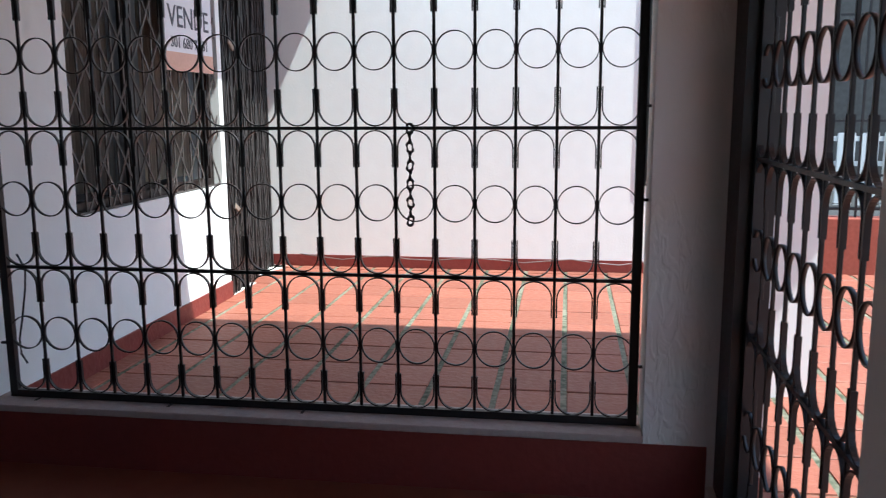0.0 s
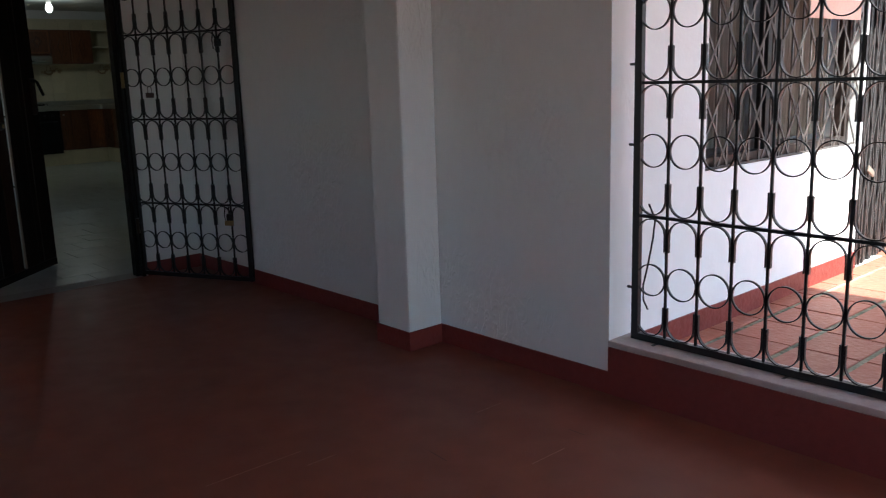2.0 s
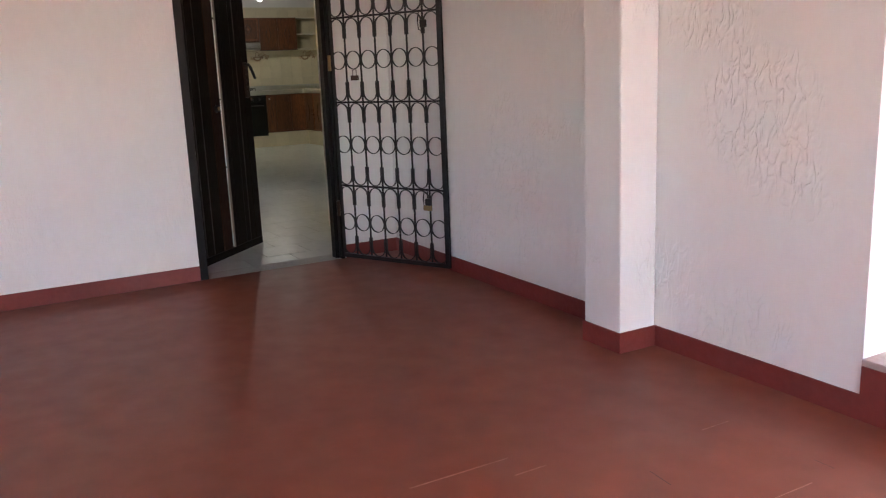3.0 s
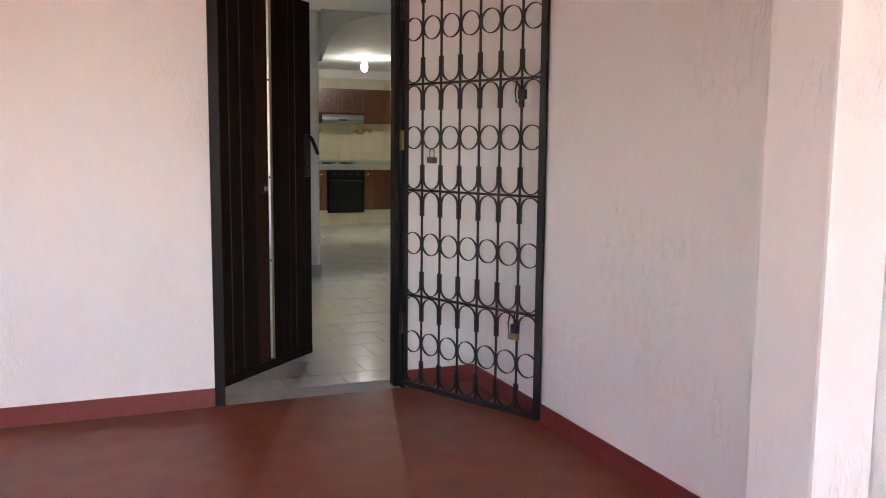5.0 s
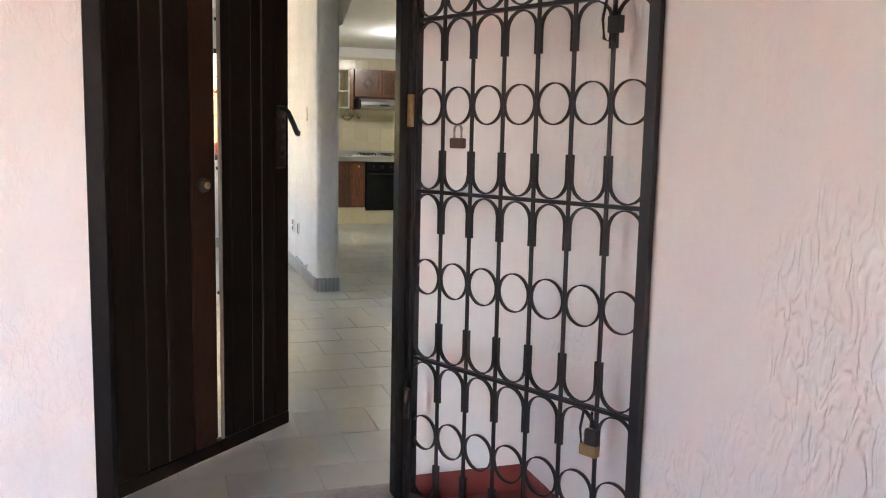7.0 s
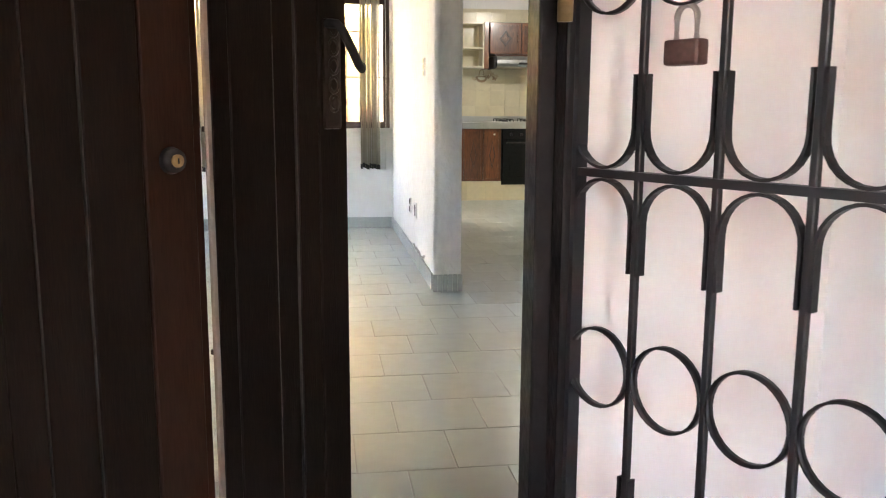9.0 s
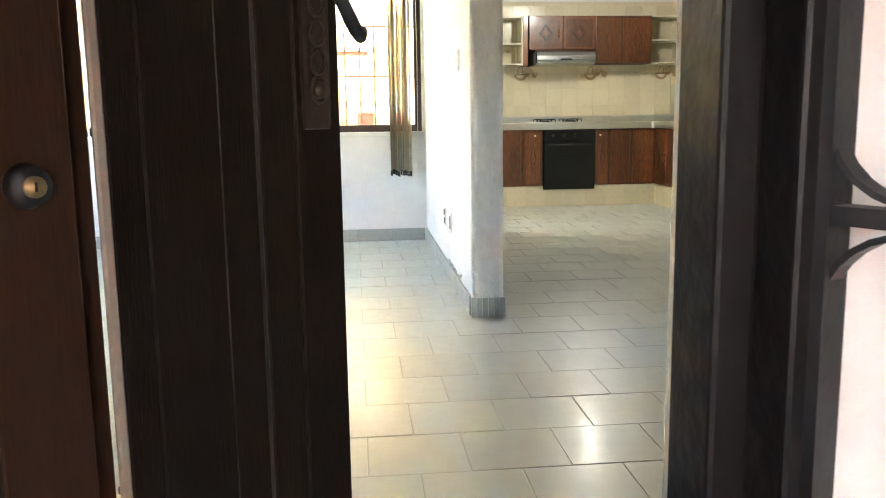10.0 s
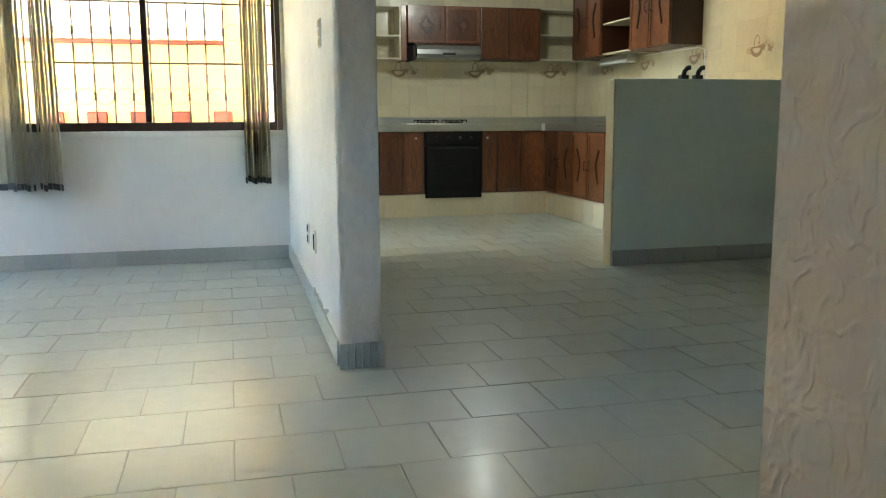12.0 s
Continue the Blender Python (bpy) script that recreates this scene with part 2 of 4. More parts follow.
def tube(bm, pts, r, n=8, closed=False):
    """A round bar swept along points."""
    pts = [Vector(p) for p in pts]
    rings = []
    for i, p in enumerate(pts):
        a = pts[i - 1] if i or closed else p
        b = pts[(i + 1) % len(pts)] if i + 1 < len(pts) or closed else p
        q = (b - a).to_track_quat("Z", "Y")
        rings.append([bm.verts.new(p + q @ Vector((r * math.cos(k * math.tau / n), r * math.sin(k * math.tau / n), 0))) for k in range(n)])
    last = len(rings) if closed else len(rings) - 1
    for i in range(last):
        a, b = rings[i], rings[(i + 1) % len(rings)]
        for k in range(n):
            bm.faces.new((a[k], a[(k + 1) % n], b[(k + 1) % n], b[k]))
    if not closed:
        bm.faces.new(rings[0][::-1])
        bm.faces.new(rings[-1])
    return bm


def band(bm, pts, thick, depth, closed=False):
    """A flat iron strip bent in the xz plane, standing depth deep in y."""
    n = len(pts)
    rows = []
    for i, (x, z) in enumerate(pts):
        a = pts[i - 1] if i or closed else pts[i]
        b = pts[(i + 1) % n] if i + 1 < n or closed else pts[i]
        d = Vector((b[0] - a[0], b[1] - a[1])).normalized()
        nx, nz = -d.y * thick / 2, d.x * thick / 2
        rows.append([bm.verts.new((x + s * nx, y, z + s * nz)) for s, y in ((-1, -depth / 2), (1, -depth / 2), (1, depth / 2), (-1, depth / 2))])
    for i in range(n if closed else n - 1):
        a, b = rows[i], rows[(i + 1) % n]
        for k in range(4):
            bm.faces.new((a[k], b[k], b[(k + 1) % 4], a[(k + 1) % 4]))
    if not closed:
        bm.faces.new(rows[0])
        bm.faces.new(rows[-1][::-1])
    return bm


def smooth(bm):
    for f in bm.faces:
        f.smooth = True
    return bm


def mesh_of(name, bm, mat):
    bmesh.ops.recalc_face_normals(bm, faces=bm.faces[:])
    me = bpy.data.meshes.new(name)
    bm.to_mesh(me)
    bm.free()
    me.materials.append(mat)
    return me


def part(name, bm, mat, parent, label=""):
    ob = new(name, mesh_of(name, bm, mat))
    ob.parent = parent
    return tagged(ob, label)


def piece(name, me, parent, m=None):
    ob = new(name, me)
    ob.parent = parent
    if m is not None:
        ob.matrix_basis = m
    return ob


def thing(name, label, category, m=None, group="", kind=""):
    ob = new(name)
    ob.empty_display_size = 0.1
    if m is not None:
        ob.matrix_basis = m
    return tagged(ob, label, category, group, kind)


def structure(name, bm, mat, label, category):
    return tagged(new(name, mesh_of(name, bm, mat)), label, category, kind="structure")


def wall_with_holes(axis, at0, at1, u0, u1, z0, z1, holes):
    """A wall along x (axis 'x': thickness in y) or along y, with rectangular holes (u0, u1, z0, z1)."""
    bm = bmesh.new()

    def slab(a, b, c, d):
        if b - a > 1e-6 and d - c > 1e-6:
            box(bm, a, b, at0, at1, c, d) if axis == "x" else box(bm, at0, at1, a, b, c, d)
    u = u0
    for a, b, c, d in sorted(holes):
        slab(u, a, z0, z1)
        slab(a, b, z0, c)
        slab(a, b, d, z1)
        u = b
    slab(u, u1, z0, z1)
    bmesh.ops.remove_doubles(bm, verts=bm.verts[:], dist=1e-5)
    return bm


# ---- structure: porch ----
YW, XD = 3.69, -4.243
structure("wall_north", wall_with_holes("x", YW, YW + 0.18, XD - 0.17, 1.96, 0, 2.5, [(-0.70, 1.658, 0.21, 2.27)]), MARKED, "white roller-textured plaster wall with a tall grilled opening", "wall")
structure("pilaster", soft_box(-1.93, -1.69, 3.487, YW, 0.0, 2.5, 0.012), MARKED, "white plastered pilaster standing proud of the wall", "pilaster")
structure("wall_west", wall_with_holes("y", XD - 0.17, XD, -1.7, YW, 0, 2.5, [(2.318, 3.286, 0.0, 2.16)]), WALL, "white plaster wall holding the front door", "wall")
# Unseen opening, added so that daylight reaches the north wall.
structure("wall_south", wall_with_holes("x", -1.88, -1.7, XD - 0.17, 2.1, 0, 2.5, [(-2.3, -1.1, 1.0, 2.1)]), WALL, "unseen white wall behind the porch with an opening added for light", "wall")
structure("wall_east", wall_with_holes("y", 1.86, 2.04, -1.7, YW, 0, 2.5, [(2.35, 3.689, 0.06, 2.27)]), WALL, "white wall with a wide gated opening", "wall")
floor_porch = structure("floor_porch", box(bmesh.new(), XD, 1.86, -1.7, YW, -0.15, 0), REDFLOOR, "red waxed cement porch floor with worn patches", "floor")
# scratches worn into the porch floor
for (ax, ay), (bx, by), dark in (((-1.14, 2.17), (-1.14, 2.53), 0), ((-1.03, 2.48), (-1.03, 2.6), 0), ((-0.94, 3.19), (-0.94, 3.32), 0), ((-0.5, 3.01), (-0.5, 3.18), 0), ((-0.59, 3.31), (-0.52, 3.31), 1), ((-0.82, 2.84), (-0.72, 2.83), 1)):
    way = Vector((bx - ax, by - ay, 0))
    scratch = part("scratch", box(bmesh.new(), 0.0, way.length, -0.0018, 0.0018, -0.001, 0.0004), SCRATCHDARK if dark else SCRATCH, floor_porch)
    scratch.matrix_basis = pose(ax, ay, 0, 0, 0, math.degrees(math.atan2(way.y, way.x)))
structure("ceiling_porch", box(bmesh.new(), XD - 0.17, 3.3, -1.88, 5.04, 2.5, 2.66), CEIL, "white flat porch ceiling slab with overhanging eave", "ceiling")
# Unseen block above the slab, added to stop sunlight from overhead.
structure("added_upper_block", box(bmesh.new(), XD - 0.17, 2.1, -1.88, 3.87, 2.66, 5.2), OUTWALL, "unseen white block added above the porch as an upper storey", "wall")


def skirting(name, segs, h, mat, label):
    bm = bmesh.new()
    for x0, x1, y0, y1 in segs:
        box(bm, x0, x1, y0, y1, 0.0, h)
    return structure(name, bm, mat, label, "skirting")


T = 0.006
skirting("baseboard_porch", [(XD, -1.93 - T, YW - T, YW), (-1.93 - T, -1.69 + T, 3.487 - T, 3.487), (-1.93 - T, -1.93, 3.487, YW), (-1.69, -1.69 + T, 3.487, YW), (-1.69 + T, -0.70, YW - T, YW), (XD, XD + T, -1.7, 2.312), (XD, XD + T, 3.305, YW - T)],
         0.092, REDPAINT, "red painted skirting band along the porch walls")
structure("trim_window_base", box(bmesh.new(), -0.70, 1.86, YW - T, YW, 0.0, 0.195), REDPAINT, "dark red painted wall base under the grilled opening", "wall base")
structure("window_sill_porch", soft_box(-0.70, 1.658, YW - 0.007, YW + 0.19, 0.196, 0.222, 0.005), SILLPAINT, "pale worn cement sill of the grilled opening", "sill")


# ---- iron grilles ----
def iron_grille(name, label, category, width, cols, rails, m):
    """Vertical bars with rings at mid height and bent straps that open above and below each rail. Local x across, z up."""
    g = thing(name, label, category, m, kind="")
    pitch = width / cols
    z0, z1 = rails[0], rails[-1]
    fr = bmesh.new()
    for a, b, c, d in ((-0.014, 0.016, z0, z1), (width - 0.016, width + 0.014, z0, z1), (0.016, width - 0.016, z0, z0 + 0.026), (0.016, width - 0.016, z1 - 0.026, z1)):
        box(fr, a, b, -0.011, 0.011, c, d)
    part("frame", fr, IRON, g)
    bar = mesh_of("bar", soft_box(-0.005, 0.005, -0.005, 0.005, z0 + 0.026, z1 - 0.026, 0.0015, 1), IRON)
    for i in range(1, cols):
        piece("bar", bar, g, pose(i * pitch, 0, 0))
    rail = mesh_of("rail", box(bmesh.new(), 0.016, width - 0.016, -0.008, 0.008, -0.0055, 0.0055), IRON)
    for z in rails[1:-1]:
        piece("rail", rail, g, pose(0, 0.001, z))
    half, leg = pitch / 2 - 0.0085, 0.122
    pts = [(-half, leg)] + [(half * math.cos(a), half + half * math.sin(a)) for a in [math.pi + k * math.pi / 14 for k in range(15)]] + [(half, leg)]
    strap = mesh_of("strap", band(bmesh.new(), [(x, z + 0.008) for x, z in pts], 0.004, 0.013), IRON)
    rr = pitch / 2 - 0.0055
    ring = mesh_of("ring", smooth(band(bmesh.new(), [(rr * math.cos(k * math.tau / 28), rr * math.sin(k * math.tau / 28)) for k in range(28)], 0.0035, 0.012, True)), IRON)
    for i in range(cols):
        x = (i + 0.5) * pitch
        for j in range(len(rails) - 1):
            lo, hi = rails[j] + (0.018 if j == 0 else 0), rails[j + 1] - (0.018 if j == len(rails) - 2 else 0)
            piece("strap", strap, g, pose(x, 0, lo))
            piece("strap", strap, g, pose(x, 0, hi, 0, 180, 0))
            piece("ring", ring, g, pose(x, 0, (rails[j] + rails[j + 1]) / 2))
    return g


window_grille = iron_grille("window_grille", "black wrought iron grille of bars, rings and straps in the opening", "grille", 2.27, 17, [0.222, 0.716, 1.216, 1.718, 2.255], pose(-0.641, 3.783, 0))
side_grille = iron_grille("side_grille", "tall black wrought iron gate grille with rings and straps", "grille", 1.14, 9, [0.07, 0.63, 1.135, 1.64, 2.26], pose(1.93, 3.50, 0, 0, 0, -90))
gate = iron_grille("gate", "open black wrought iron gate folded back towards the wall", "gate", 0.855, 7, [0.015, 0.503, 1.048, 1.579, 2.12], pose(-4.243, 3.286, 0, 0, 0, 26.6))
for x, z in ((0.10, 0.210), (0.62, 0.210), (1.12, 0.210), (-0.30, 0.210)):
    part("lug", soft_box(x, x + 0.014, -0.045, -0.010, z + 0.002, z + 0.014, 0.003, 1), IRON, window_grille)
for z in (0.42, 0.98, 1.28):
    part("lug", soft_box(-0.046, -0.012, 0.0, 0.012, z, z + 0.010, 0.003, 1), IRON, window_grille)
    part("lug", soft_box(2.282, 2.31, 0.0, 0.012, z, z + 0.010, 0.003, 1), IRON, window_grille)
frame_post = bmesh.new()
box(frame_post, 1.885, 1.985, 3.515, 3.685, 0.06, 2.27)
structure("door_frame_side", frame_post, IRON, "black iron post framing the side grille", "post")


# ---- chains and padlocks ----
def chain_links(name, n, pitch, size, wire, m, label):
    c = thing(name, label, "chain", m)
    link_pts = [(size * 0.55 * math.cos(a), 0, size * 0.55 * math.sin(a) * 1.0 + (size * 0.45 if math.sin(a) > 0 else -size * 0.45)) for a in [(k + 0.5) * math.tau / 14 for k in range(14)]]
    me = mesh_of("link", smooth(tube(bmesh.new(), link_pts, wire, 6, True)), IRON)
    for i in range(n):
        piece("link", me, c, pose(0, 0, -i * pitch, 0, 12 * math.sin(i * 2.1), 90 * (i % 2) + 20))
    return c


chain_links("chain", 11, 0.0305, 0.0165, 0.0050, pose(0.881, 3.766, 1.214), "short black iron chain hanging from the grille rail")


def padlock(m, label, size=1.0, body_mat=None, name="padlock"):
    p = thing(name, label, "padlock", m)
    s = size
    part("lock_body", soft_box(-0.023 * s, 0.023 * s, -0.009 * s, 0.009 * s, -0.027 * s, 0, 0.004 * s), body_mat or PADLOCK, p)
    pts = [(-0.013 * s, 0, -0.002)] + [(0.013 * s * math.cos(a), 0, 0.022 * s + 0.013 * s * math.sin(a)) for a in [math.pi - k * math.pi / 10 for k in range(11)]] + [(0.013 * s, 0, -0.002)]
    part("shackle", smooth(tube(bmesh.new(), pts, 0.0035 * s, 8)), SHACKLE, p, "grey steel shackle")
    return p


GATE_M = gate.matrix_basis.copy()
padlock(GATE_M @ pose(0.188, -0.001, 1.217), "small brown padlock hooked on a ring of the gate", 1.15)
padlock(GATE_M @ pose(0.725, -0.016, 0.408), "brass padlock hanging under the gate rail", 1.2, BRASS)


def hasp(m, label):
    h = thing("gate_hasp", label, "hasp", m)
    part("strap_loop", smooth(tube(bmesh.new(), [(-0.02, -0.012, 0), (-0.026, -0.018, -0.05), (-0.02, -0.018, -0.1), (-0.004, -0.016, -0.108), (0.004, -0.014, -0.06), (0.006, -0.012, 0)], 0.004, 6)), IRON, h)
    part("lock_body", soft_box(-0.004, 0.034, -0.03, -0.008, -0.088, -0.045, 0.004), RUBBER, h)
    return h


hasp(GATE_M @ pose(0.735, 0, 1.572), "black iron hasp loop with a small lock on the gate")
hasp(GATE_M @ pose(0.72, 0, 0.497), "black iron hasp loop with a small lock low on the gate")

# ---- front door ----
jambs = thing("door_frame", "dark painted steel frame of the front door", "door frame", kind="structure")
part("jamb", soft_box(XD - 0.19, XD + 0.006, 2.312, 2.362, 0.0, 2.16, 0.004), STEELJAMB, jambs)
part("jamb", soft_box(XD - 0.12, XD + 0.012, 3.268, 3.291, 0.0, 2.16, 0.004), STEELJAMB, jambs)
part("jamb_stop", soft_box(XD - 0.10, XD - 0.03, 3.240, 3.268, 0.0, 2.14, 0.004), STEELJAMB, jambs)
part("head", soft_box(XD - 0.19, XD + 0.012, 2.362, 3.268, 2.115, 2.16, 0.004), STEELJAMB, jambs)
for hz in (0.35, 1.30, 1.95):
    part("hinge", smooth(cylinder(bmesh.new(), (XD + 0.02, 3.262, hz - 0.05), (XD + 0.02, 3.262, hz + 0.05), 0.011)), BRONZE if hz != 1.30 else BRASS, jambs)
structure("threshold", box(bmesh.new(), XD - 0.17, XD, 2.318, 3.305, -0.15, 0.0), GROUT, "worn grey door threshold", "threshold")

LEAF = pose(-4.4665, 2.315, 0, 0, 0, 134.5)
leaf = thing("front_door", "half-open dark stained wooden front door with a glass slot", "door", LEAF)
TH = 0.030   # leaf thickness, outer face at local y = -TH/2


def leaf_piece(x0, x1, z0, z1, y0, y1, mat, name="plank", r=0.003):
    return part(name, soft_box(x0, x1, -y1, -y0, z0, z1, r, 1), mat, leaf)


for a, b in ((0.0, 0.115), (0.117, 0.180), (0.182, 0.275), (0.277, 0.393)):
    leaf_piece(a, b, 0.062, 2.10, -TH / 2, TH / 2 - (0.006 if 0.1 < a < 0.2 else 0.0), DOORWOOD)
leaf_piece(0.395, 0.506, 0.062, 2.10, -TH / 2, TH / 2 + 0.004, BROWNWOOD, "moulding")
leaf_piece(0.5065, 0.542, 0.062, 2.10, TH / 2 - 0.030, TH / 2 - 0.024, BROWNWOOD, "glazing_bead", 0.002)
leaf_piece(0.552, 0.600, 0.062, 2.10, TH / 2 - 0.010, TH / 2, DOORWOOD)
for a, b in ((0.6005, 0.717), (0.719, 0.782), (0.784, 0.850), (0.852, 0.943)):
    leaf_piece(a, b, 0.062, 2.10, -TH / 2, TH / 2 - (0.006 if 0.71 < a < 0.73 else 0.0), DOORWOOD)
leaf_piece(0.0, 0.943, 0.010, 0.060, -TH / 2, TH / 2 + 0.002, DOORWOOD, "bottom_rail")
# Tan strip beside the slot, paler than the planks.
leaf_piece(0.5365, 0.5515, 0.062, 2.10, TH / 2 - 0.008, TH / 2 + 0.002, PALEEDGE, "slot_edge")
# Thin paler strips paint the highlights along the plank edges.
for a in (0.1802, 0.2752, 0.7172, 0.7822):
    leaf_piece(a, a + 0.0012, 0.062, 2.10, TH / 2 - 0.012, TH / 2 - 0.001, SEAMGLINT, "seam_glint", 0.0003)
    leaf_piece(a, a + 0.0012, 0.062, 2.10, -TH / 2 - 0.0005, -TH / 2 + 0.012, SEAMGLINT, "seam_glint", 0.0003)
slot = part("glass_slot", box(bmesh.new(), 0.5425, 0.600, -TH / 2 + 0.025, -TH / 2 + 0.029, 0.062, 2.10), GLASS, leaf, "narrow clear glass strip")
slot.visible_shadow = False
for z in (0.62, 1.085, 1.62):
    leaf_piece(0.5425, 0.600, z, z + 0.012, TH / 2 - 0.023, TH / 2 - 0.012, BRONZE, "slot_bar", 0.002)

plate = part("lock_plate", soft_box(0.862, 0.916, -TH / 2 - 0.010, -TH / 2, 1.086, 1.335, 0.008), BRONZE, leaf, "ornate dark bronze lock plate")
for i in range(5):
    z = 1.145 + i * 0.042
    part("relief", smooth(tube(bmesh.new(), [(0.889 + 0.014 * math.cos(a), -TH / 2 - 0.011, z + 0.018 * math.sin(a)) for a in [k * math.tau / 12 for k in range(12)]], 0.004, 6, True)), BRONZE, plate)
part("key_cylinder", smooth(cylinder(bmesh.new(), (0.889, -TH / 2 - 0.022, 1.145), (0.889, -TH / 2 - 0.008, 1.145), 0.013, 16)), BRONZE, plate)
lever_bm = tube(bmesh.new(), [(0.872, -TH / 2 - 0.008, 1.322), (0.873, -TH / 2 - 0.040, 1.320), (0.880, -TH / 2 - 0.048, 1.308), (0.908, -TH / 2 - 0.050, 1.268), (0.932, -TH / 2 - 0.050, 1.232), (0.946, -TH / 2 - 0.046, 1.224), (0.953, -TH / 2 - 0.040, 1.232)], 0.0105, 8)
part("lever", smooth(lever_bm), RUBBER, leaf, "black lever handle")
rose = part("lock_rose", smooth(cylinder(bmesh.new(), (0.450, -TH / 2 - 0.022, 1.033), (0.450, -TH / 2 - 0.003, 1.033), 0.022, 24, 0.027)), RUBBER, leaf)
part("key_cylinder", smooth(cylinder(bmesh.new(), (0.450, -TH / 2 - 0.028, 1.033), (0.450, -TH / 2 - 0.018, 1.033), 0.0125, 20)), BRASS, rose, "brass key cylinder")
part("keyhole", soft_box(0.4485, 0.4515, -TH / 2 - 0.0295, -TH / 2 - 0.027, 1.0275, 1.0385, 0.0008, 1), RUBBER, rose)

# ---- structure: house ----
HZ = 2.56
before_house = set(bpy.data.objects)
structure("floor_house", box(bmesh.new(), -14.15, XD - 0.17, -0.6, 7.42, -0.16, -0.0022), GROUT, "dark grout bed under the grey tiles", "floor")
structure("ceiling_house", box(bmesh.new(), -14.30, XD - 0.17, -0.8, 7.42, HZ, HZ + 0.16), CEIL, "white flat ceiling over living room and kitchen", "ceiling")
before_west = set(bpy.data.objects)
structure("wall_living_west", wall_with_holes("y", -11.18, -11.03, -0.6, 3.67, -0.01, HZ, [(0.9, 3.645, 0.955, 2.15)]), WALL, "white wall under and around the living room window", "wall")
west_side = set(bpy.data.objects) - before_west
# Side opening added to bring daylight onto the partition; no window known here.
structure("wall_living_south", wall_with_holes("x", -0.8, -0.6, -11.29, XD - 0.17, -0.01, HZ, [(-10.7, -9.7, 0.9, 2.1)]), WALL, "unseen white living room wall with an opening added for light", "wall")
# Added out of view to block south light from the entry wall.
structure("hall_light_blocker", box(bmesh.new(), -7.4, XD - 0.17, 1.66, 1.82, -0.01, HZ), WALL, "unseen white wall added to keep light off the entry wall", "wall")
structure("wall_entry_inside", box(bmesh.new(), -5.48, XD - 0.17, 3.720, 3.906, -0.01, HZ), ROUGH, "rough white plaster wall turning from the entry", "wall")
# High opening added to send sky light onto the half wall.
structure("wall_dining_east", wall_with_holes("y", -5.48, -5.30, 3.906, 7.212, -0.01, HZ, [(4.9, 5.7, 1.45, 2.05)]), WALL, "unseen white dining room wall with a small opening added for light", "wall")
structure("wall_kitchen_right", box(bmesh.new(), -14.30, -5.30, 7.212, 7.42, -0.01, HZ), WALL, "white kitchen side wall", "wall")
structure("wall_kitchen_back", box(bmesh.new(), -14.05, -13.862, 3.70, 7.26, -0.01, HZ), WALL, "white kitchen back wall", "wall")
structure("wall_kitchen_left", wall_with_holes("x", 3.67, 3.85, -14.112, -11.29, -0.01, HZ, [(-12.2, -11.6, 0.0, 2.05)]), WALL, "white kitchen wall with an open patio doorway", "wall")

# rough partition with a rounded end, and the arch springing from it
bm = bmesh.new()
R, x1 = 0.045, -8.222
outline = [(-11.29, 3.672), (x1 - R, 3.672)] + [(x1 - R + R * math.sin(a), 3.672 + R - R * math.cos(a)) for a in [k * math.pi / 12 for k in range(1, 7)]]
outline += [(x1 - R + R * math.cos(a), 3.85 - R + R * math.sin(a)) for a in [k * math.pi / 12 for k in range(0, 7)]] + [(-11.29, 3.85)]
low = [bm.verts.new((x, y, -0.01)) for x, y in outline]
high = [bm.verts.new((x, y, HZ)) for x, y in outline]
for i in range(len(outline)):
    k = (i + 1) % len(outline)
    bm.faces.new((low[i], low[k], high[k], high[i]))
bm.faces.new(high)
bm.faces.new(low[::-1])
part_wall = structure("wall_partition", bm, PARTWALL, "rough white plaster partition with a rounded end and stains", "wall")

bm = bmesh.new()
rows = []
for k in range(41):
    y = 3.85 + k / 40 * 3.39
    e = min(1.0, min(y - 3.85, 7.24 - y) / 0.75)
    z = 2.08 + 0.475 * (1 - (1 - e) ** 2) ** 0.5
    rows.append([bm.verts.new((x, y, zz)) for x, zz in ((-8.30, z), (-8.128, z), (-8.128, HZ), (-8.30, HZ))])
for a, b in zip(rows, rows[1:]):
    for i in range(4):
        bm.faces.new((a[i], a[(i + 1) % 4], b[(i + 1) % 4], b[i]))
structure("arch", bm, ROUGH, "low plastered arch springing from the partition", "arch")

part("crack", tube(bmesh.new(), [(-9.35 + 0.05 * i, 3.670, 0.125 + 0.012 * math.sin(i * 1.9) - 0.0012 * i) for i in range(14)], 0.006, 6), GROUT, part_wall, "broken plaster along the skirting")
for cx, cz, r in ((-8.72, 0.135, 0.020), (-8.80, 0.118, 0.014), (-8.66, 0.150, 0.011), (-9.02, 0.128, 0.012)):
    chip = bmesh.new()
    bmesh.ops.create_icosphere(chip, subdivisions=1, radius=r, matrix=Matrix.Translation((cx, 3.670, cz)) @ Matrix.Diagonal((1.3, 0.25, 0.8, 1)))
    part("chip", chip, GROUT, part_wall)
half = structure("wall_half", soft_box(-10.324, -10.20, 5.832, 7.24, -0.01, 1.297, 0.006), GREENWALL, "waist-high pale green partition at the kitchen", "half wall")
# End face is cream, paler than the green wall.
part("end_strip", soft_box(-10.322, -10.202, 5.82, 5.831, 0.0, 1.293, 0.002, 1), CREAM, half, "cream strip over the end face")
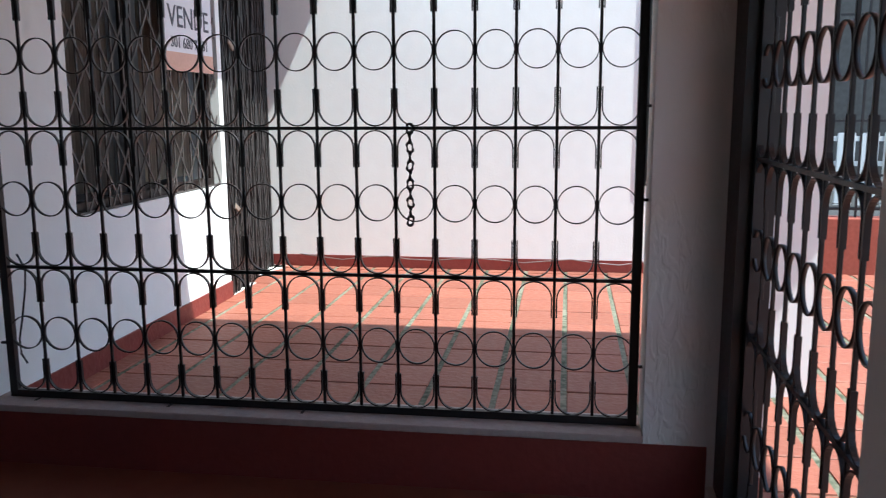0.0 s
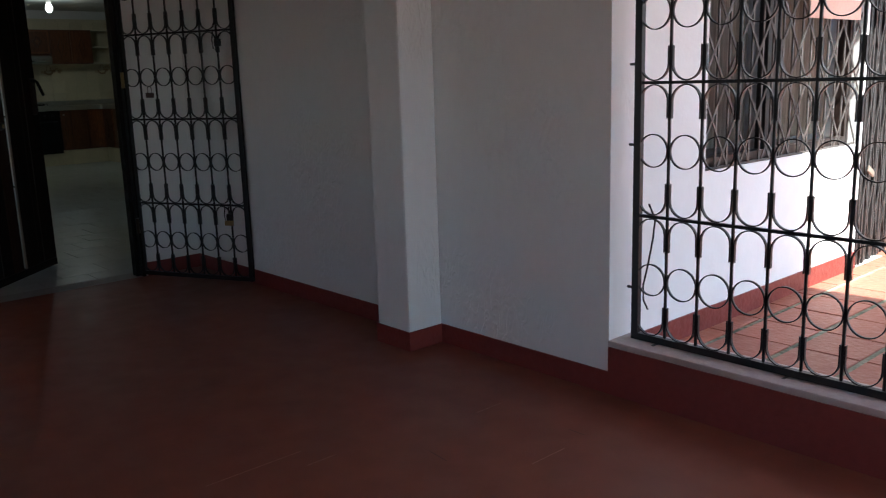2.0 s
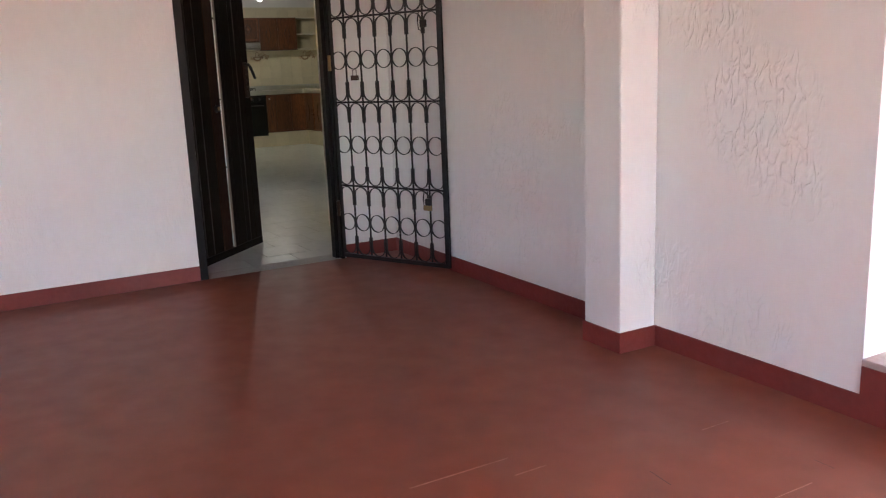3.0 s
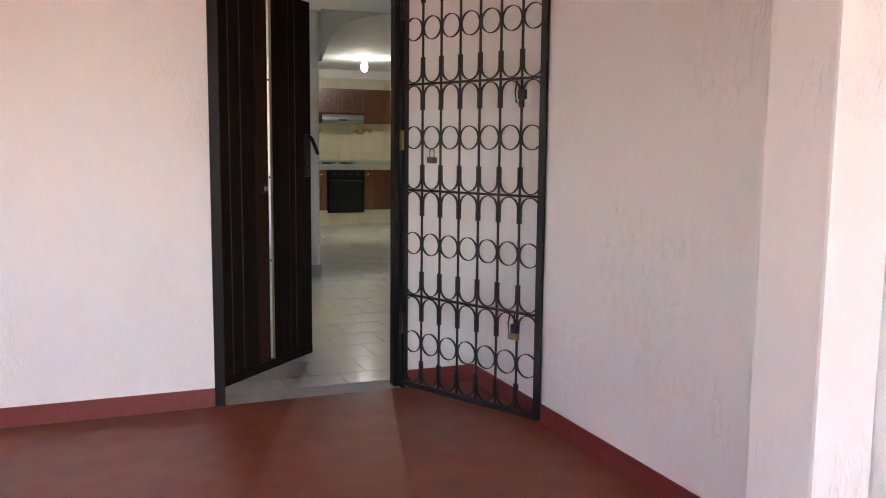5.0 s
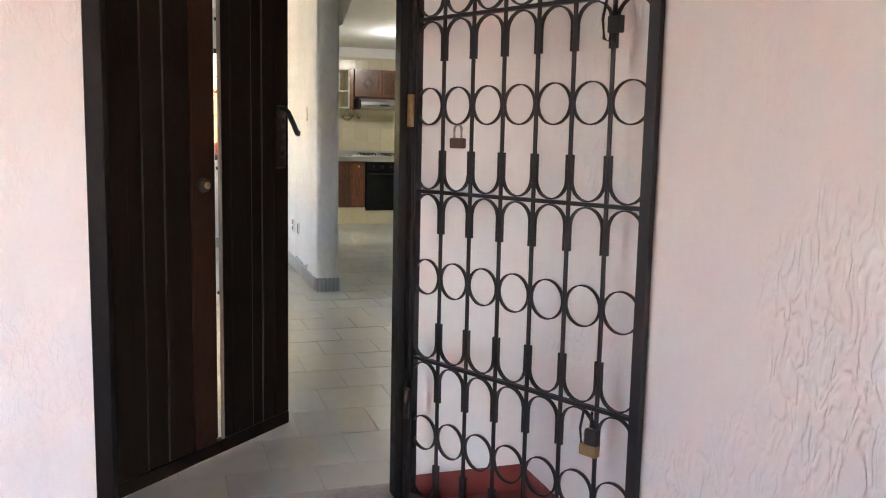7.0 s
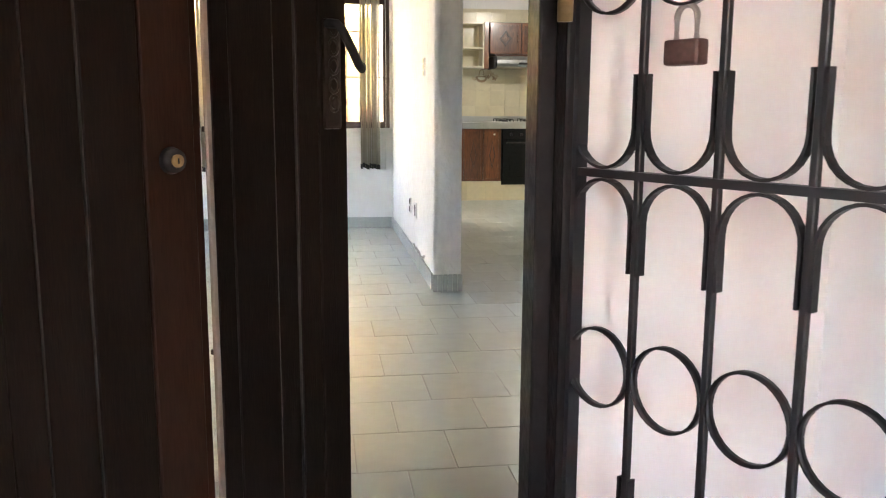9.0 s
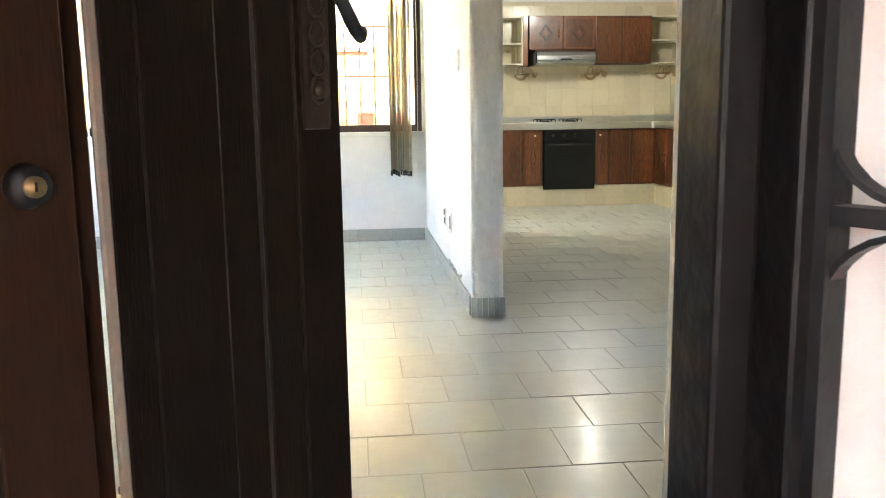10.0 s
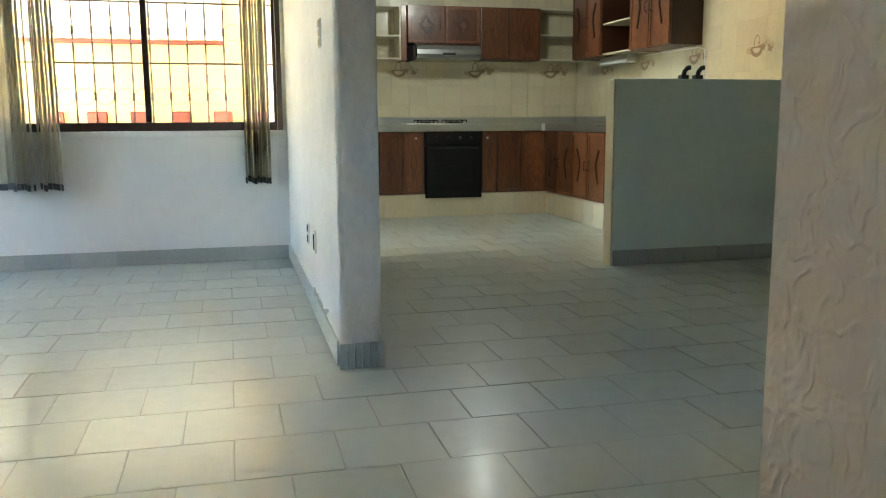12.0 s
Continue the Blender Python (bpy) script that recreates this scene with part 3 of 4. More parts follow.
for x0 in (6.375, 6.485):
    c = thing("black_fixture", "small black plastic spout standing on the half wall", "fixture", pose(-10.263, x0, 1.297))
    b = soft_box(-0.03, 0.03, -0.028, 0.028, 0, 0.03, 0.008)
    part("base", b, RUBBER, c)
    part("spout", smooth(tube(bmesh.new(), [(0, 0.0, 0.025), (0, 0.008, 0.055), (0, 0.03, 0.078), (0, 0.05, 0.082)], 0.017, 8)), RUBBER, c)

# ---- living room window ----
before_west = set(bpy.data.objects)
win = thing("window_1", "dark bronze aluminium sliding window with wide clear panes", "window", kind="structure")
wf = bmesh.new()
for a, b, c, d in ((0.9, 3.645, 0.955, 1.015), (0.9, 3.645, 2.10, 2.15), (1.775, 1.828, 1.015, 2.10), (0.9, 0.95, 1.015, 2.10), (3.585, 3.645, 1.015, 2.10)):
    box(wf, -11.149, -11.079, a, b, c, d)
part("window_frame", wf, WINFRAME, win)
for a in (2.69,):
    part("mullion", soft_box(-11.139, -11.074, a, a + 0.04, 1.015, 2.10, 0.003, 1), WINFRAME, win)
for a, b in ((1.828, 2.69), (2.73, 3.585), (0.95, 1.775)):
    pane = part("pane", box(bmesh.new(), -11.113, -11.108, a, b, 1.015, 2.10), GLASS, win)
    pane.visible_shadow = False
structure("window_sill_living", soft_box(-11.079, -11.004, 0.9, 3.655, 0.912, 0.954, 0.006), CEIL, "white painted inner window sill", "sill")
OUTG = material("rust_brown_grille", (0.17, 0.085, 0.06), 0.5, vary=0.3, scale=20)
og = thing("outer_window_grille", "thin brown iron grille with rings outside the window", "grille")
for z in (1.435, 1.86):
    part("rail", soft_box(-11.214, -11.204, 0.8, 3.70, z - 0.006, z + 0.006, 0.002, 1), OUTG, og)
obar = mesh_of("bar", soft_box(-0.004, 0.004, -0.004, 0.004, 0.9, 2.25, 0.0015, 1), OUTG)
knuckle = mesh_of("knuckle", soft_box(-0.0065, 0.0065, -0.0065, 0.0065, -0.03, 0.03, 0.003, 1), OUTG)
oring = mesh_of("ring", smooth(band(bmesh.new(), [(0.058 * math.cos(k * math.tau / 20), 0.058 * math.sin(k * math.tau / 20)) for k in range(20)], 0.003, 0.01, True)), OUTG)
for i in range(22):
    y = 3.63 - i * 0.128
    b = piece("bar", obar, og, pose(-11.209, y, 0))
    for z in (1.04, 1.20, 1.33, 1.54, 1.66, 1.78):
        piece("knuckle", knuckle, b, pose(0, 0, z))
    for z in (1.20, 1.66):
        piece("ring", oring, og, pose(-11.209, y - 0.064, z, 0, 0, 90))


def blind(name, slats, label, z0=0.585):
    """Loose vertical slats, each given as (place along the wall, turn)."""
    g = thing(name, label, "blind")
    ys = [y for y, _ in slats]
    part("head_rail", soft_box(-11.024, -10.989, min(ys) - 0.03, max(ys) + 0.03, 2.18, 2.22, 0.004, 1), WHITEPLASTIC, g)
    bm = bmesh.new()
    w = 0.044
    seg = [(-w, 0.004), (-w / 3, -0.003), (w / 3, -0.003), (w, 0.004)]
    lo = [bm.verts.new((x, y, z0)) for x, y in seg]
    hi = [bm.verts.new((x, y, 2.18)) for x, y in seg]
    for i in range(3):
        bm.faces.new((lo[i], lo[i + 1], hi[i + 1], hi[i]))
    bmesh.ops.solidify(bm, geom=bm.faces[:], thickness=0.0012)
    slat = mesh_of("slat", bm, BLIND)
    weight = mesh_of("weight", soft_box(-0.042, 0.042, -0.004, 0.004, -0.004, 0.04, 0.002, 1), DARKGREY)
    rnd = random.Random(len(slats))
    for y, turn in slats:
        s = piece("slat", slat, g, pose(-10.966 + rnd.uniform(-0.004, 0.004), y, rnd.uniform(-0.012, 0.012), 0, 0, turn))
        piece("weight", weight, s, pose(0, 0, z0))
    return g


rnd = random.Random(8)
blind("vertical_blind", [(3.368 + 0.0205 * i, rnd.uniform(3, 13)) for i in range(9)], "beige vertical blind slats drawn together beside the window")
loose = [(1.750, 72), (1.800, 58)] + [(1.832 + 0.021 * i, 22 + 4 * (i % 3)) for i in range(5)] + [(1.957, 17)] + [(2.000 + 0.026 * i, 17 + 3 * (i * 2 % 5)) for i in range(6)]
blind("vertical_blind", loose, "beige vertical blind slats hanging loosely in two bunches", 0.565)
cord = thing("blind_cord", "thin white pull cord with small beads beside the window", "cord")
part("cord", smooth(tube(bmesh.new(), [(-10.989, 3.60, 2.18), (-10.989, 3.605, 1.5), (-10.989, 3.60, 0.8), (-10.989, 3.597, 0.56)], 0.003, 6)), WHITEPLASTIC, cord)


west_side |= set(bpy.data.objects) - before_west


# ---- switches and sockets on the partition ----
def wall_plate(name, label, x, z, w, h, rockers, y=3.672):
    g = thing(name, label, name.split("_")[-1], pose(x, y, z))
    pl = part("plate", soft_box(-w / 2, w / 2, -0.009, 0, -h / 2, h / 2, 0.003), WHITEPLASTIC, g)
    for i in range(rockers):
        zz = h * ((i + 0.5) / rockers - 0.5)
        span = w * (0.28 if name == "wall_switch" else 0.15)
        part("rocker", soft_box(-span, span, -0.014, -0.008, zz - h * 0.36 / rockers, zz + h * 0.36 / rockers, 0.002, 1), CREAM if name == "wall_switch" else RUBBER, pl)
    return g


wall_plate("wall_switch", "white triple light switch plate on rough plaster", -8.70, 1.41, 0.075, 0.12, 3)
wall_plate("wall_socket", "white wall socket low on the partition", -9.55, 0.40, 0.07, 0.115, 2)
wall_plate("wall_socket", "white wall socket low on the partition", -9.19, 0.40, 0.07, 0.115, 1)

# wall hook inside the entry
hook = thing("wall_hook", "black iron wall bracket with a short hanging spike", "bracket", pose(-5.17, 3.720, 1.252))
part("arm", smooth(tube(bmesh.new(), [(-0.10, -0.014, 0.012), (-0.06, -0.018, 0.0), (0.0, -0.018, 0.004), (0.06, -0.016, 0.006), (0.11, -0.012, 0.01)], 0.006, 8)), IRON, hook)
part("spike", smooth(cylinder(bmesh.new(), (-0.04, -0.018, 0.0), (-0.04, -0.018, -0.035), 0.006, 8, 0.003)), IRON, hook)
part("mount", soft_box(-0.055, -0.02, -0.012, 0.0, -0.008, 0.02, 0.003, 1), IRON, hook)

# ---- kitchen ----
before_kitchen = set(bpy.data.objects)
FX, FY = -13.262, 6.637           # fronts of the two base runs
BACK = lambda y, z=0.0: pose(FX, y, z, 0, 0, 90)
SIDE = lambda x, z=0.0: pose(x, FY, z)


def diamond(w, h, t, depth):
    bm = bmesh.new()
    return band(bm, [(0, -h), (w * 0.55, -h * 0.35), (w, 0), (w * 0.55, h * 0.35), (0, h), (-w * 0.55, h * 0.35), (-w, 0), (-w * 0.55, -h * 0.35)], t, depth, True)


def cabinet_door(parent, x0, x1, z0, z1, handle="pull", hx=None, style="long", y=0.0):
    g = 0.0045
    d = part("door", soft_box(x0 + g, x1 - g, y - 0.020, y, z0 + g, z1 - g, 0.004), CABWOOD, parent)
    cx, cz, w, h = (x0 + x1) / 2, (z0 + z1) / 2, (x1 - x0), (z1 - z0)
    m = 0.035
    fr = bmesh.new()
    for a, b, c, e in ((x0 + 0.008, x0 + m, z0 + 0.008, z1 - 0.008), (x1 - m, x1 - 0.008, z0 + 0.008, z1 - 0.008), (x0 + m, x1 - m, z0 + 0.008, z0 + m), (x0 + m, x1 - m, z1 - m, z1 - 0.008)):
        box(fr, a, b, y - 0.026, y - 0.0195, c, e)
    part("door_frame", fr, CABWOOD, d)
    side = 1 if hx is not None and hx < cx else -1
    if style == "diamond":
        c = part("carving", diamond(w * 0.17, h * 0.23, 0.022, 0.016), CARVINGGAP, d, "dark carved diamond")
        c.matrix_basis = pose(cx, y - 0.024, cz)
        part("carving_heart", band(bmesh.new(), [(0, -h * 0.055), (w * 0.045, 0), (0, h * 0.055), (-w * 0.045, 0)], 0.012, 0.012, True), CABWOOD, d).matrix_basis = pose(cx, y - 0.024, cz)
    elif style == "long":
        c = part("carving", diamond(w * 0.15, min(h * 0.27, 0.17), 0.010, 0.010), CARVINGGAP, d, "dark carved lozenge")
        c.matrix_basis = pose(cx, y - 0.021, cz)
    elif style == "slash":
        bend = [(-side * w * 0.10, h * 0.24), (side * w * 0.05, h * 0.09), (side * w * 0.08, 0.0), (side * w * 0.02, -h * 0.10), (-side * w * 0.06, -h * 0.24)]
        c = part("carving", band(bmesh.new(), [(-x, z) for x, z in bend], 0.020, 0.016), CARVINGGAP, d, "dark bent groove")
        c.matrix_basis = pose(cx + side * w * 0.06, y - 0.022, cz)
    hx = hx if hx is not None else x1 - 0.05
    if handle == "knob":
        part("knob", smooth(cylinder(bmesh.new(), (hx, y - 0.045, z1 - 0.07), (hx, y - 0.018, z1 - 0.07), 0.012, 12, 0.008)), WHITEPLASTIC, d, "white knob")
    elif handle == "pull":
        part("handle", smooth(tube(bmesh.new(), [(hx, y - 0.02, cz - 0.05), (hx, y - 0.045, cz - 0.035), (hx, y - 0.045, cz + 0.035), (hx, y - 0.02, cz + 0.05)], 0.006, 6)), CARVINGGAP, d)
    return d


def base_cabinet(m, w, doors, label, style="long"):
    c = thing("base_cabinet", label, "cabinet", m, "kitchen base cabinets")
    # Body coloured dark so that the gaps between doors look shaded.
    part("body", box(bmesh.new(), 0.001, w - 0.001, 0.001, 0.585, 0.243, 0.90), CARVINGGAP, c)
    for a, b, handle, hx in doors:
        cabinet_door(c, a, b, 0.243, 0.90, handle, hx, style=style)
    return c


base_cabinet(BACK(3.92), 0.87, [(0.0, 0.43, "pull", 0.38), (0.43, 0.87, "pull", 0.48)], "reddish cedar base cabinet with carved diamond doors")
base_cabinet(BACK(4.79), 0.48, [(0.0, 0.25, "", None), (0.25, 0.48, "knob", 0.385)], "reddish cedar base cabinet with carved doors beside the oven")
base_cabinet(BACK(5.905), 0.165, [(0.0, 0.165, "knob", 0.05)], "narrow reddish cedar cabinet front beside the oven")
base_cabinet(BACK(6.07), 0.565, [(0.0, 0.28, "", None), (0.28, 0.565, "", None)], "reddish cedar corner base cabinet with plain doors", "plain")
base_cabinet(SIDE(-13.245), 0.765, [(0.0, 0.38, "pull", 0.34), (0.38, 0.765, "pull", 0.42)], "reddish cedar base cabinet with dark pulls under the sink side", "slash")
base_cabinet(SIDE(-12.48), 0.76, [(0.0, 0.38, "pull", 0.34), (0.38, 0.76, "pull", 0.42)], "reddish cedar base cabinet with dark pulls and carved doors", "slash")
base_cabinet(SIDE(-11.72), 0.80, [(0.0, 0.40, "pull", 0.36), (0.40, 0.80, "pull", 0.44)], "reddish cedar base cabinet with dark pulls behind the half wall", "slash")

oven = thing("oven", "black built-in oven under the steel counter", "oven", BACK(5.275))
part("body", soft_box(0.0, 0.625, -0.015, 0.56, 0.196, 0.90, 0.004), OVEN, oven)
od = part("oven_door", soft_box(0.012, 0.613, -0.045, -0.016, 0.21, 0.76, 0.006), OVEN, oven)
part("window_glass", soft_box(0.10, 0.525, -0.049, -0.044, 0.30, 0.60, 0.003, 1), OVEN, od, "black glass window")
part("handle", smooth(tube(bmesh.new(), [(0.06, -0.045, 0.725), (0.07, -0.075, 0.725), (0.555, -0.075, 0.725), (0.565, -0.045, 0.725)], 0.009, 8)), RUBBER, od)
cp = part("control_panel", soft_box(0.012, 0.613, -0.035, -0.016, 0.77, 0.89, 0.004), OVEN, oven)
for i in range(4):
    part("knob", smooth(cylinder(bmesh.new(), (0.12 + i * 0.13, -0.055, 0.83), (0.12 + i * 0.13, -0.034, 0.83), 0.017, 14, 0.02)), RUBBER, cp)

bm = bmesh.new()
pl = [(-13.25, 3.85), (-13.25, 6.637), (-10.92, 6.637), (-10.92, 7.225), (-13.835, 7.225), (-13.835, 3.85)]
out = [(-13.215, 3.85), (-13.215, 6.60), (-10.92, 6.60), (-10.92, 7.228), (-13.838, 7.228), (-13.838, 3.85)]
lo, hi = [bm.verts.new((x, y, 0.902)) for x, y in out], [bm.verts.new((x, y, 0.972)) for x, y in out]
for i in range(6):
    bm.faces.new((lo[i], lo[(i + 1) % 6], hi[(i + 1) % 6], hi[i]))
bm.faces.new(hi)
bm.faces.new(lo[::-1])
counter = thing("counter", "brushed stainless steel kitchen worktop round the corner", "worktop")
part("top", bm, STEEL, counter)
part("upstand", box(bmesh.new(), -13.838, -13.82, 3.85, 7.228, 0.974, 1.05), STEEL, counter)
part("upstand", box(bmesh.new(), -13.818, -10.92, 7.21, 7.228, 0.974, 1.05), STEEL, counter)
part("corner_clip", soft_box(-13.222, -13.205, 6.565, 6.607, 0.90, 0.976, 0.002, 1), WHITEPLASTIC, counter)
bm = bmesh.new()
lo, hi = [bm.verts.new((x, y, -0.002)) for x, y in pl], [bm.verts.new((x, y, 0.242)) for x, y in pl]
for i in range(6):
    bm.faces.new((lo[i], lo[(i + 1) % 6], hi[(i + 1) % 6], hi[i]))
bm.faces.new(hi)
plinth = structure("plinth", bm, CREAMGROUT, "cream tiled plinth under the kitchen cabinets", "plinth")

hob = thing("gas_hob", "steel gas hob with black pan supports", "hob", BACK(5.10, 0.972))
part("plate", soft_box(0.0, 0.78, 0.08, 0.52, 0.001, 0.014, 0.004), STEEL, hob)
for bx, by in ((0.26, 0.19), (0.58, 0.19), (0.26, 0.41), (0.58, 0.41)):
    part("burner", smooth(cylinder(bmesh.new(), (bx, by, 0.013), (bx, by, 0.032), 0.045, 20, 0.035)), RUBBER, hob)
    g = bmesh.new()
    for a in (0, 1, 2, 3):
        dx, dy = math.cos(a * math.pi / 2 + 0.78), math.sin(a * math.pi / 2 + 0.78)
        tube(g, [(bx + dx * 0.03, by + dy * 0.03, 0.045), (bx + dx * 0.12, by + dy * 0.12, 0.045), (bx + dx * 0.125, by + dy * 0.125, 0.014)], 0.006, 6)
    part("pan_support", g, RUBBER, hob)
tap = thing("kitchen_tap", "chrome swan-neck kitchen tap", "tap", pose(-12.15, 7.12, 0.972))
part("base", smooth(cylinder(bmesh.new(), (0, 0, 0), (0, 0, 0.06), 0.022, 14)), STEEL, tap)
part("spout", smooth(tube(bmesh.new(), [(0, 0, 0.05), (-0.01, -0.02, 0.15), (-0.06, -0.08, 0.20), (-0.14, -0.14, 0.235), (-0.16, -0.16, 0.22)], 0.010, 8)), STEEL, tap)

UX, UY = -13.562, 6.937
UB = lambda y, z=0.0: pose(UX, y, z, 0, 0, 90)
US = lambda x, z=0.0: pose(x, UY, z)


def wall_cabinet(m, w, z0, z1, doors, label, style="slash"):
    c = thing("wall_cabinet", label, "cabinet", m, "kitchen wall cabinets")
    # Dark body colour puts shade into the gaps round the doors.
    part("body", box(bmesh.new(), 0.001, w - 0.001, 0.001, 0.298, z0, z1), CARVINGGAP, c)
    for a, b, hx in doors:
        cabinet_door(c, a, b, z0, z1, "pull" if hx is not None else "", hx, style)
    return c


def open_shelf(m, w, z0, z1, levels, label, sides=True, mat=None):
    c = thing("open_shelf", label, "shelf", m, "kitchen open shelves")
    mat = mat or CREAM
    part("back_panel", box(bmesh.new(), 0.0, w, 0.288, 0.298, z0, z1), mat, c)
    for z in levels:
        part("shelf_board", soft_box(0.002, w - 0.002, 0.004, 0.287, z - 0.009, z + 0.009, 0.002, 1), CREAM, c)
    if sides:
        part("side_panel", soft_box(w - 0.02, w, 0.0, 0.298, z0 - 0.01, z1 + 0.01, 0.002, 1), mat if mat != CREAM else CREAM, c)
    return c


open_shelf(UB(4.20), 0.90, 1.66, 2.22, (1.669, 1.905, 2.211), "cream open wall shelf with reflective back")
sp = thing("shelf_end_panel", "dark cedar end panel between shelf and cabinets", "panel", UB(5.10))
part("board", soft_box(0.002, 0.06, 0.0, 0.298, 1.65, 2.23, 0.003, 1), CABWOOD, sp)
wall_cabinet(UB(5.165), 0.81, 1.83, 2.225, [(0.0, 0.41, 0.36), (0.41, 0.81, None)], "short cedar wall cabinet above the extractor hood", "diamond")
wall_cabinet(UB(5.977), 0.69, 1.665, 2.225, [(0.0, 0.33, None), (0.33, 0.69, None)], "cedar wall cabinet with carved diamond doors", "long")
open_shelf(UB(6.672), 0.55, 1.66, 2.23, (1.675, 1.94, 2.22), "cream open corner shelf", False)
wall_cabinet(US(-13.235), 0.70, 1.645, 2.36, [(0.0, 0.35, 0.31), (0.35, 0.70, 0.39)], "tall cedar wall cabinet in the kitchen corner")
open_shelf(US(-12.53), 0.64, 1.65, 2.36, (1.66, 1.95, 2.35), "cedar open wall shelf with a cream board", True, CABWOOD)
wall_cabinet(US(-11.888), 0.73, 1.645, 2.36, [(0.0, 0.365, 0.32), (0.365, 0.73, 0.41)], "cedar wall cabinet with paired dark pulls")

hood = thing("extractor_hood", "curved brushed steel extractor hood under the cabinets", "hood", UB(5.235))
bm = bmesh.new()
prof = [(0.295, 1.655), (-0.11, 1.655), (-0.15, 1.672), (-0.168, 1.71), (-0.165, 1.755), (-0.135, 1.80), (-0.07, 1.824), (-0.03, 1.829), (0.295, 1.829)]
a, b = [bm.verts.new((0.0, y, z)) for y, z in prof], [bm.verts.new((0.70, y, z)) for y, z in prof]
for i in range(len(prof)):
    bm.faces.new((a[i], a[(i + 1) % len(prof)], b[(i + 1) % len(prof)], b[i]))
bm.faces.new(a[::-1])
bm.faces.new(b)
part("shell", bm, HOODSTEEL, hood)
part("switch_strip", soft_box(0.28, 0.42, -0.176, -0.160, 1.70, 1.722, 0.003, 1), RUBBER, hood)
part("side_cap", soft_box(-0.035, -0.001, -0.13, 0.295, 1.65, 1.80, 0.006, 1), RUBBER, hood)
tl = thing("under_cabinet_light", "white strip light fixed under the wall cabinet", "lamp", pose(-12.75, 7.02, 1.56))
part("housing", soft_box(0.0, 0.62, 0.0, 0.10, 0.03, 0.083, 0.006), STEEL, tl)
part("diffuser", soft_box(0.01, 0.61, -0.01, 0.09, 0.0, 0.029, 0.008), WHITEPLASTIC, tl)
cond = thing("lamp_cable", "white cable running down the kitchen wall from the cabinet", "cable")
part("cable", smooth(tube(bmesh.new(), [(-12.2, 7.222, 1.63), (-11.2, 7.222, 1.625), (-11.1, 7.222, 1.60), (-11.09, 7.222, 1.30), (-11.09, 7.222, 1.20)], 0.006, 6)), WHITEPLASTIC, cond)
lamp = thing("ceiling_bulb", "glowing white bulb in a ceiling holder", "lamp", pose(-11.9, 5.5, HZ))
part("holder", smooth(cylinder(bmesh.new(), (0, 0, -0.07), (0, 0, 0.0), 0.03, 16, 0.05)), WHITEPLASTIC, lamp)
bm = bmesh.new()
bmesh.ops.create_uvsphere(bm, u_segments=16, v_segments=12, radius=0.05, matrix=Matrix.Translation((0, 0, -0.13)) @ Matrix.Diagonal((1, 1, 1.45, 1)))
bulb_ob = part("bulb", smooth(bm), BULB, lamp)
bulb_ob.visible_shadow = False

# printed baskets of flowers on the splashback
def tile_print(m):
    """A basket with a handle, a spray of blossoms to both sides, all printed flat."""
    g = thing("tile_print", "faded brown flower basket printed on cream tiles", "decoration", m, "printed tiles")
    rnd = random.Random(5)
    bowl = [(-0.075 + 0.065 * math.cos(a), -0.02 + 0.055 * math.sin(a)) for a in [math.pi + k * math.pi / 12 for k in range(13)]]
    part("basket", band(bmesh.new(), bowl, 0.030, 0.001), BASKETPRINT, g)
    part("basket_rim", band(bmesh.new(), [(-0.15, -0.018), (0.0, -0.012)], 0.012, 0.001), BASKETPRINT, g)
    part("basket_handle", band(bmesh.new(), [(-0.075 + 0.035 * math.cos(a), -0.01 + 0.085 * math.sin(a)) for a in [k * math.pi / 12 for k in range(13)]], 0.008, 0.001), BASKETPRINT, g)
    for k in range(15):
        t = k / 14
        x, z = -0.03 + 0.20 * t, 0.03 * math.sin(t * 5.0) - 0.01 + rnd.uniform(-0.035, 0.035)
        if k > 11:
            x, z = -0.16 - 0.012 * (k - 12), -0.045 + 0.012 * rnd.random()
        rad = rnd.uniform(0.024, 0.042)
        petal = [((rad * (0.75 + 0.25 * math.cos(5 * a))) * math.cos(a), (rad * (0.75 + 0.25 * math.cos(5 * a))) * math.sin(a)) for a in [q * math.tau / 20 for q in range(20)]]
        bm = bmesh.new()
        bm.faces.new([bm.verts.new((px, 0, pz)) for px, pz in petal])
        part("blossom", bm, FLOWERPRINT if k % 3 else BASKETPRINT, g).matrix_basis = pose(x, -0.0004 * (k % 6) - 0.0008, z)
    return g


for y in (4.32, 5.198, 6.074, 6.976):
    tile_print(pose(-13.8405, y, 1.575, 0, 0, 90))
for x in (-13.0, -12.1, -11.2, -10.3):
    tile_print(pose(x, 7.226, 1.575))

# the house stands a little south of the porch wall's line
SHIFT = -0.042
for ob in set(bpy.data.objects) - before_house:
    if ob.parent is None:
        ob.location.y += SHIFT
WEST, KX, KY = -0.11, -0.25, -0.03
kitchen_things = set(bpy.data.objects) - before_kitchen | {bpy.data.objects["wall_kitchen_back"]}
for ob in west_side:
    if ob.parent is None:
        ob.location.x += WEST
for ob in kitchen_things:
    if ob.parent is None:
        ob.location.x += KX
        ob.location.y += KY

# ---- courtyard and street ----
GZ = 0.10
structure("ground", box(bmesh.new(), -60, 60, -60, 60, -0.6, -0.2), ASPHALT, "dark asphalt ground reaching far out", "ground")
structure("courtyard_slab", box(bmesh.new(), -0.89, 7.5, 3.87, 7.45, -0.2, GZ - 0.006), PATIOGROUT, "pale mortar bed of the courtyard", "ground")
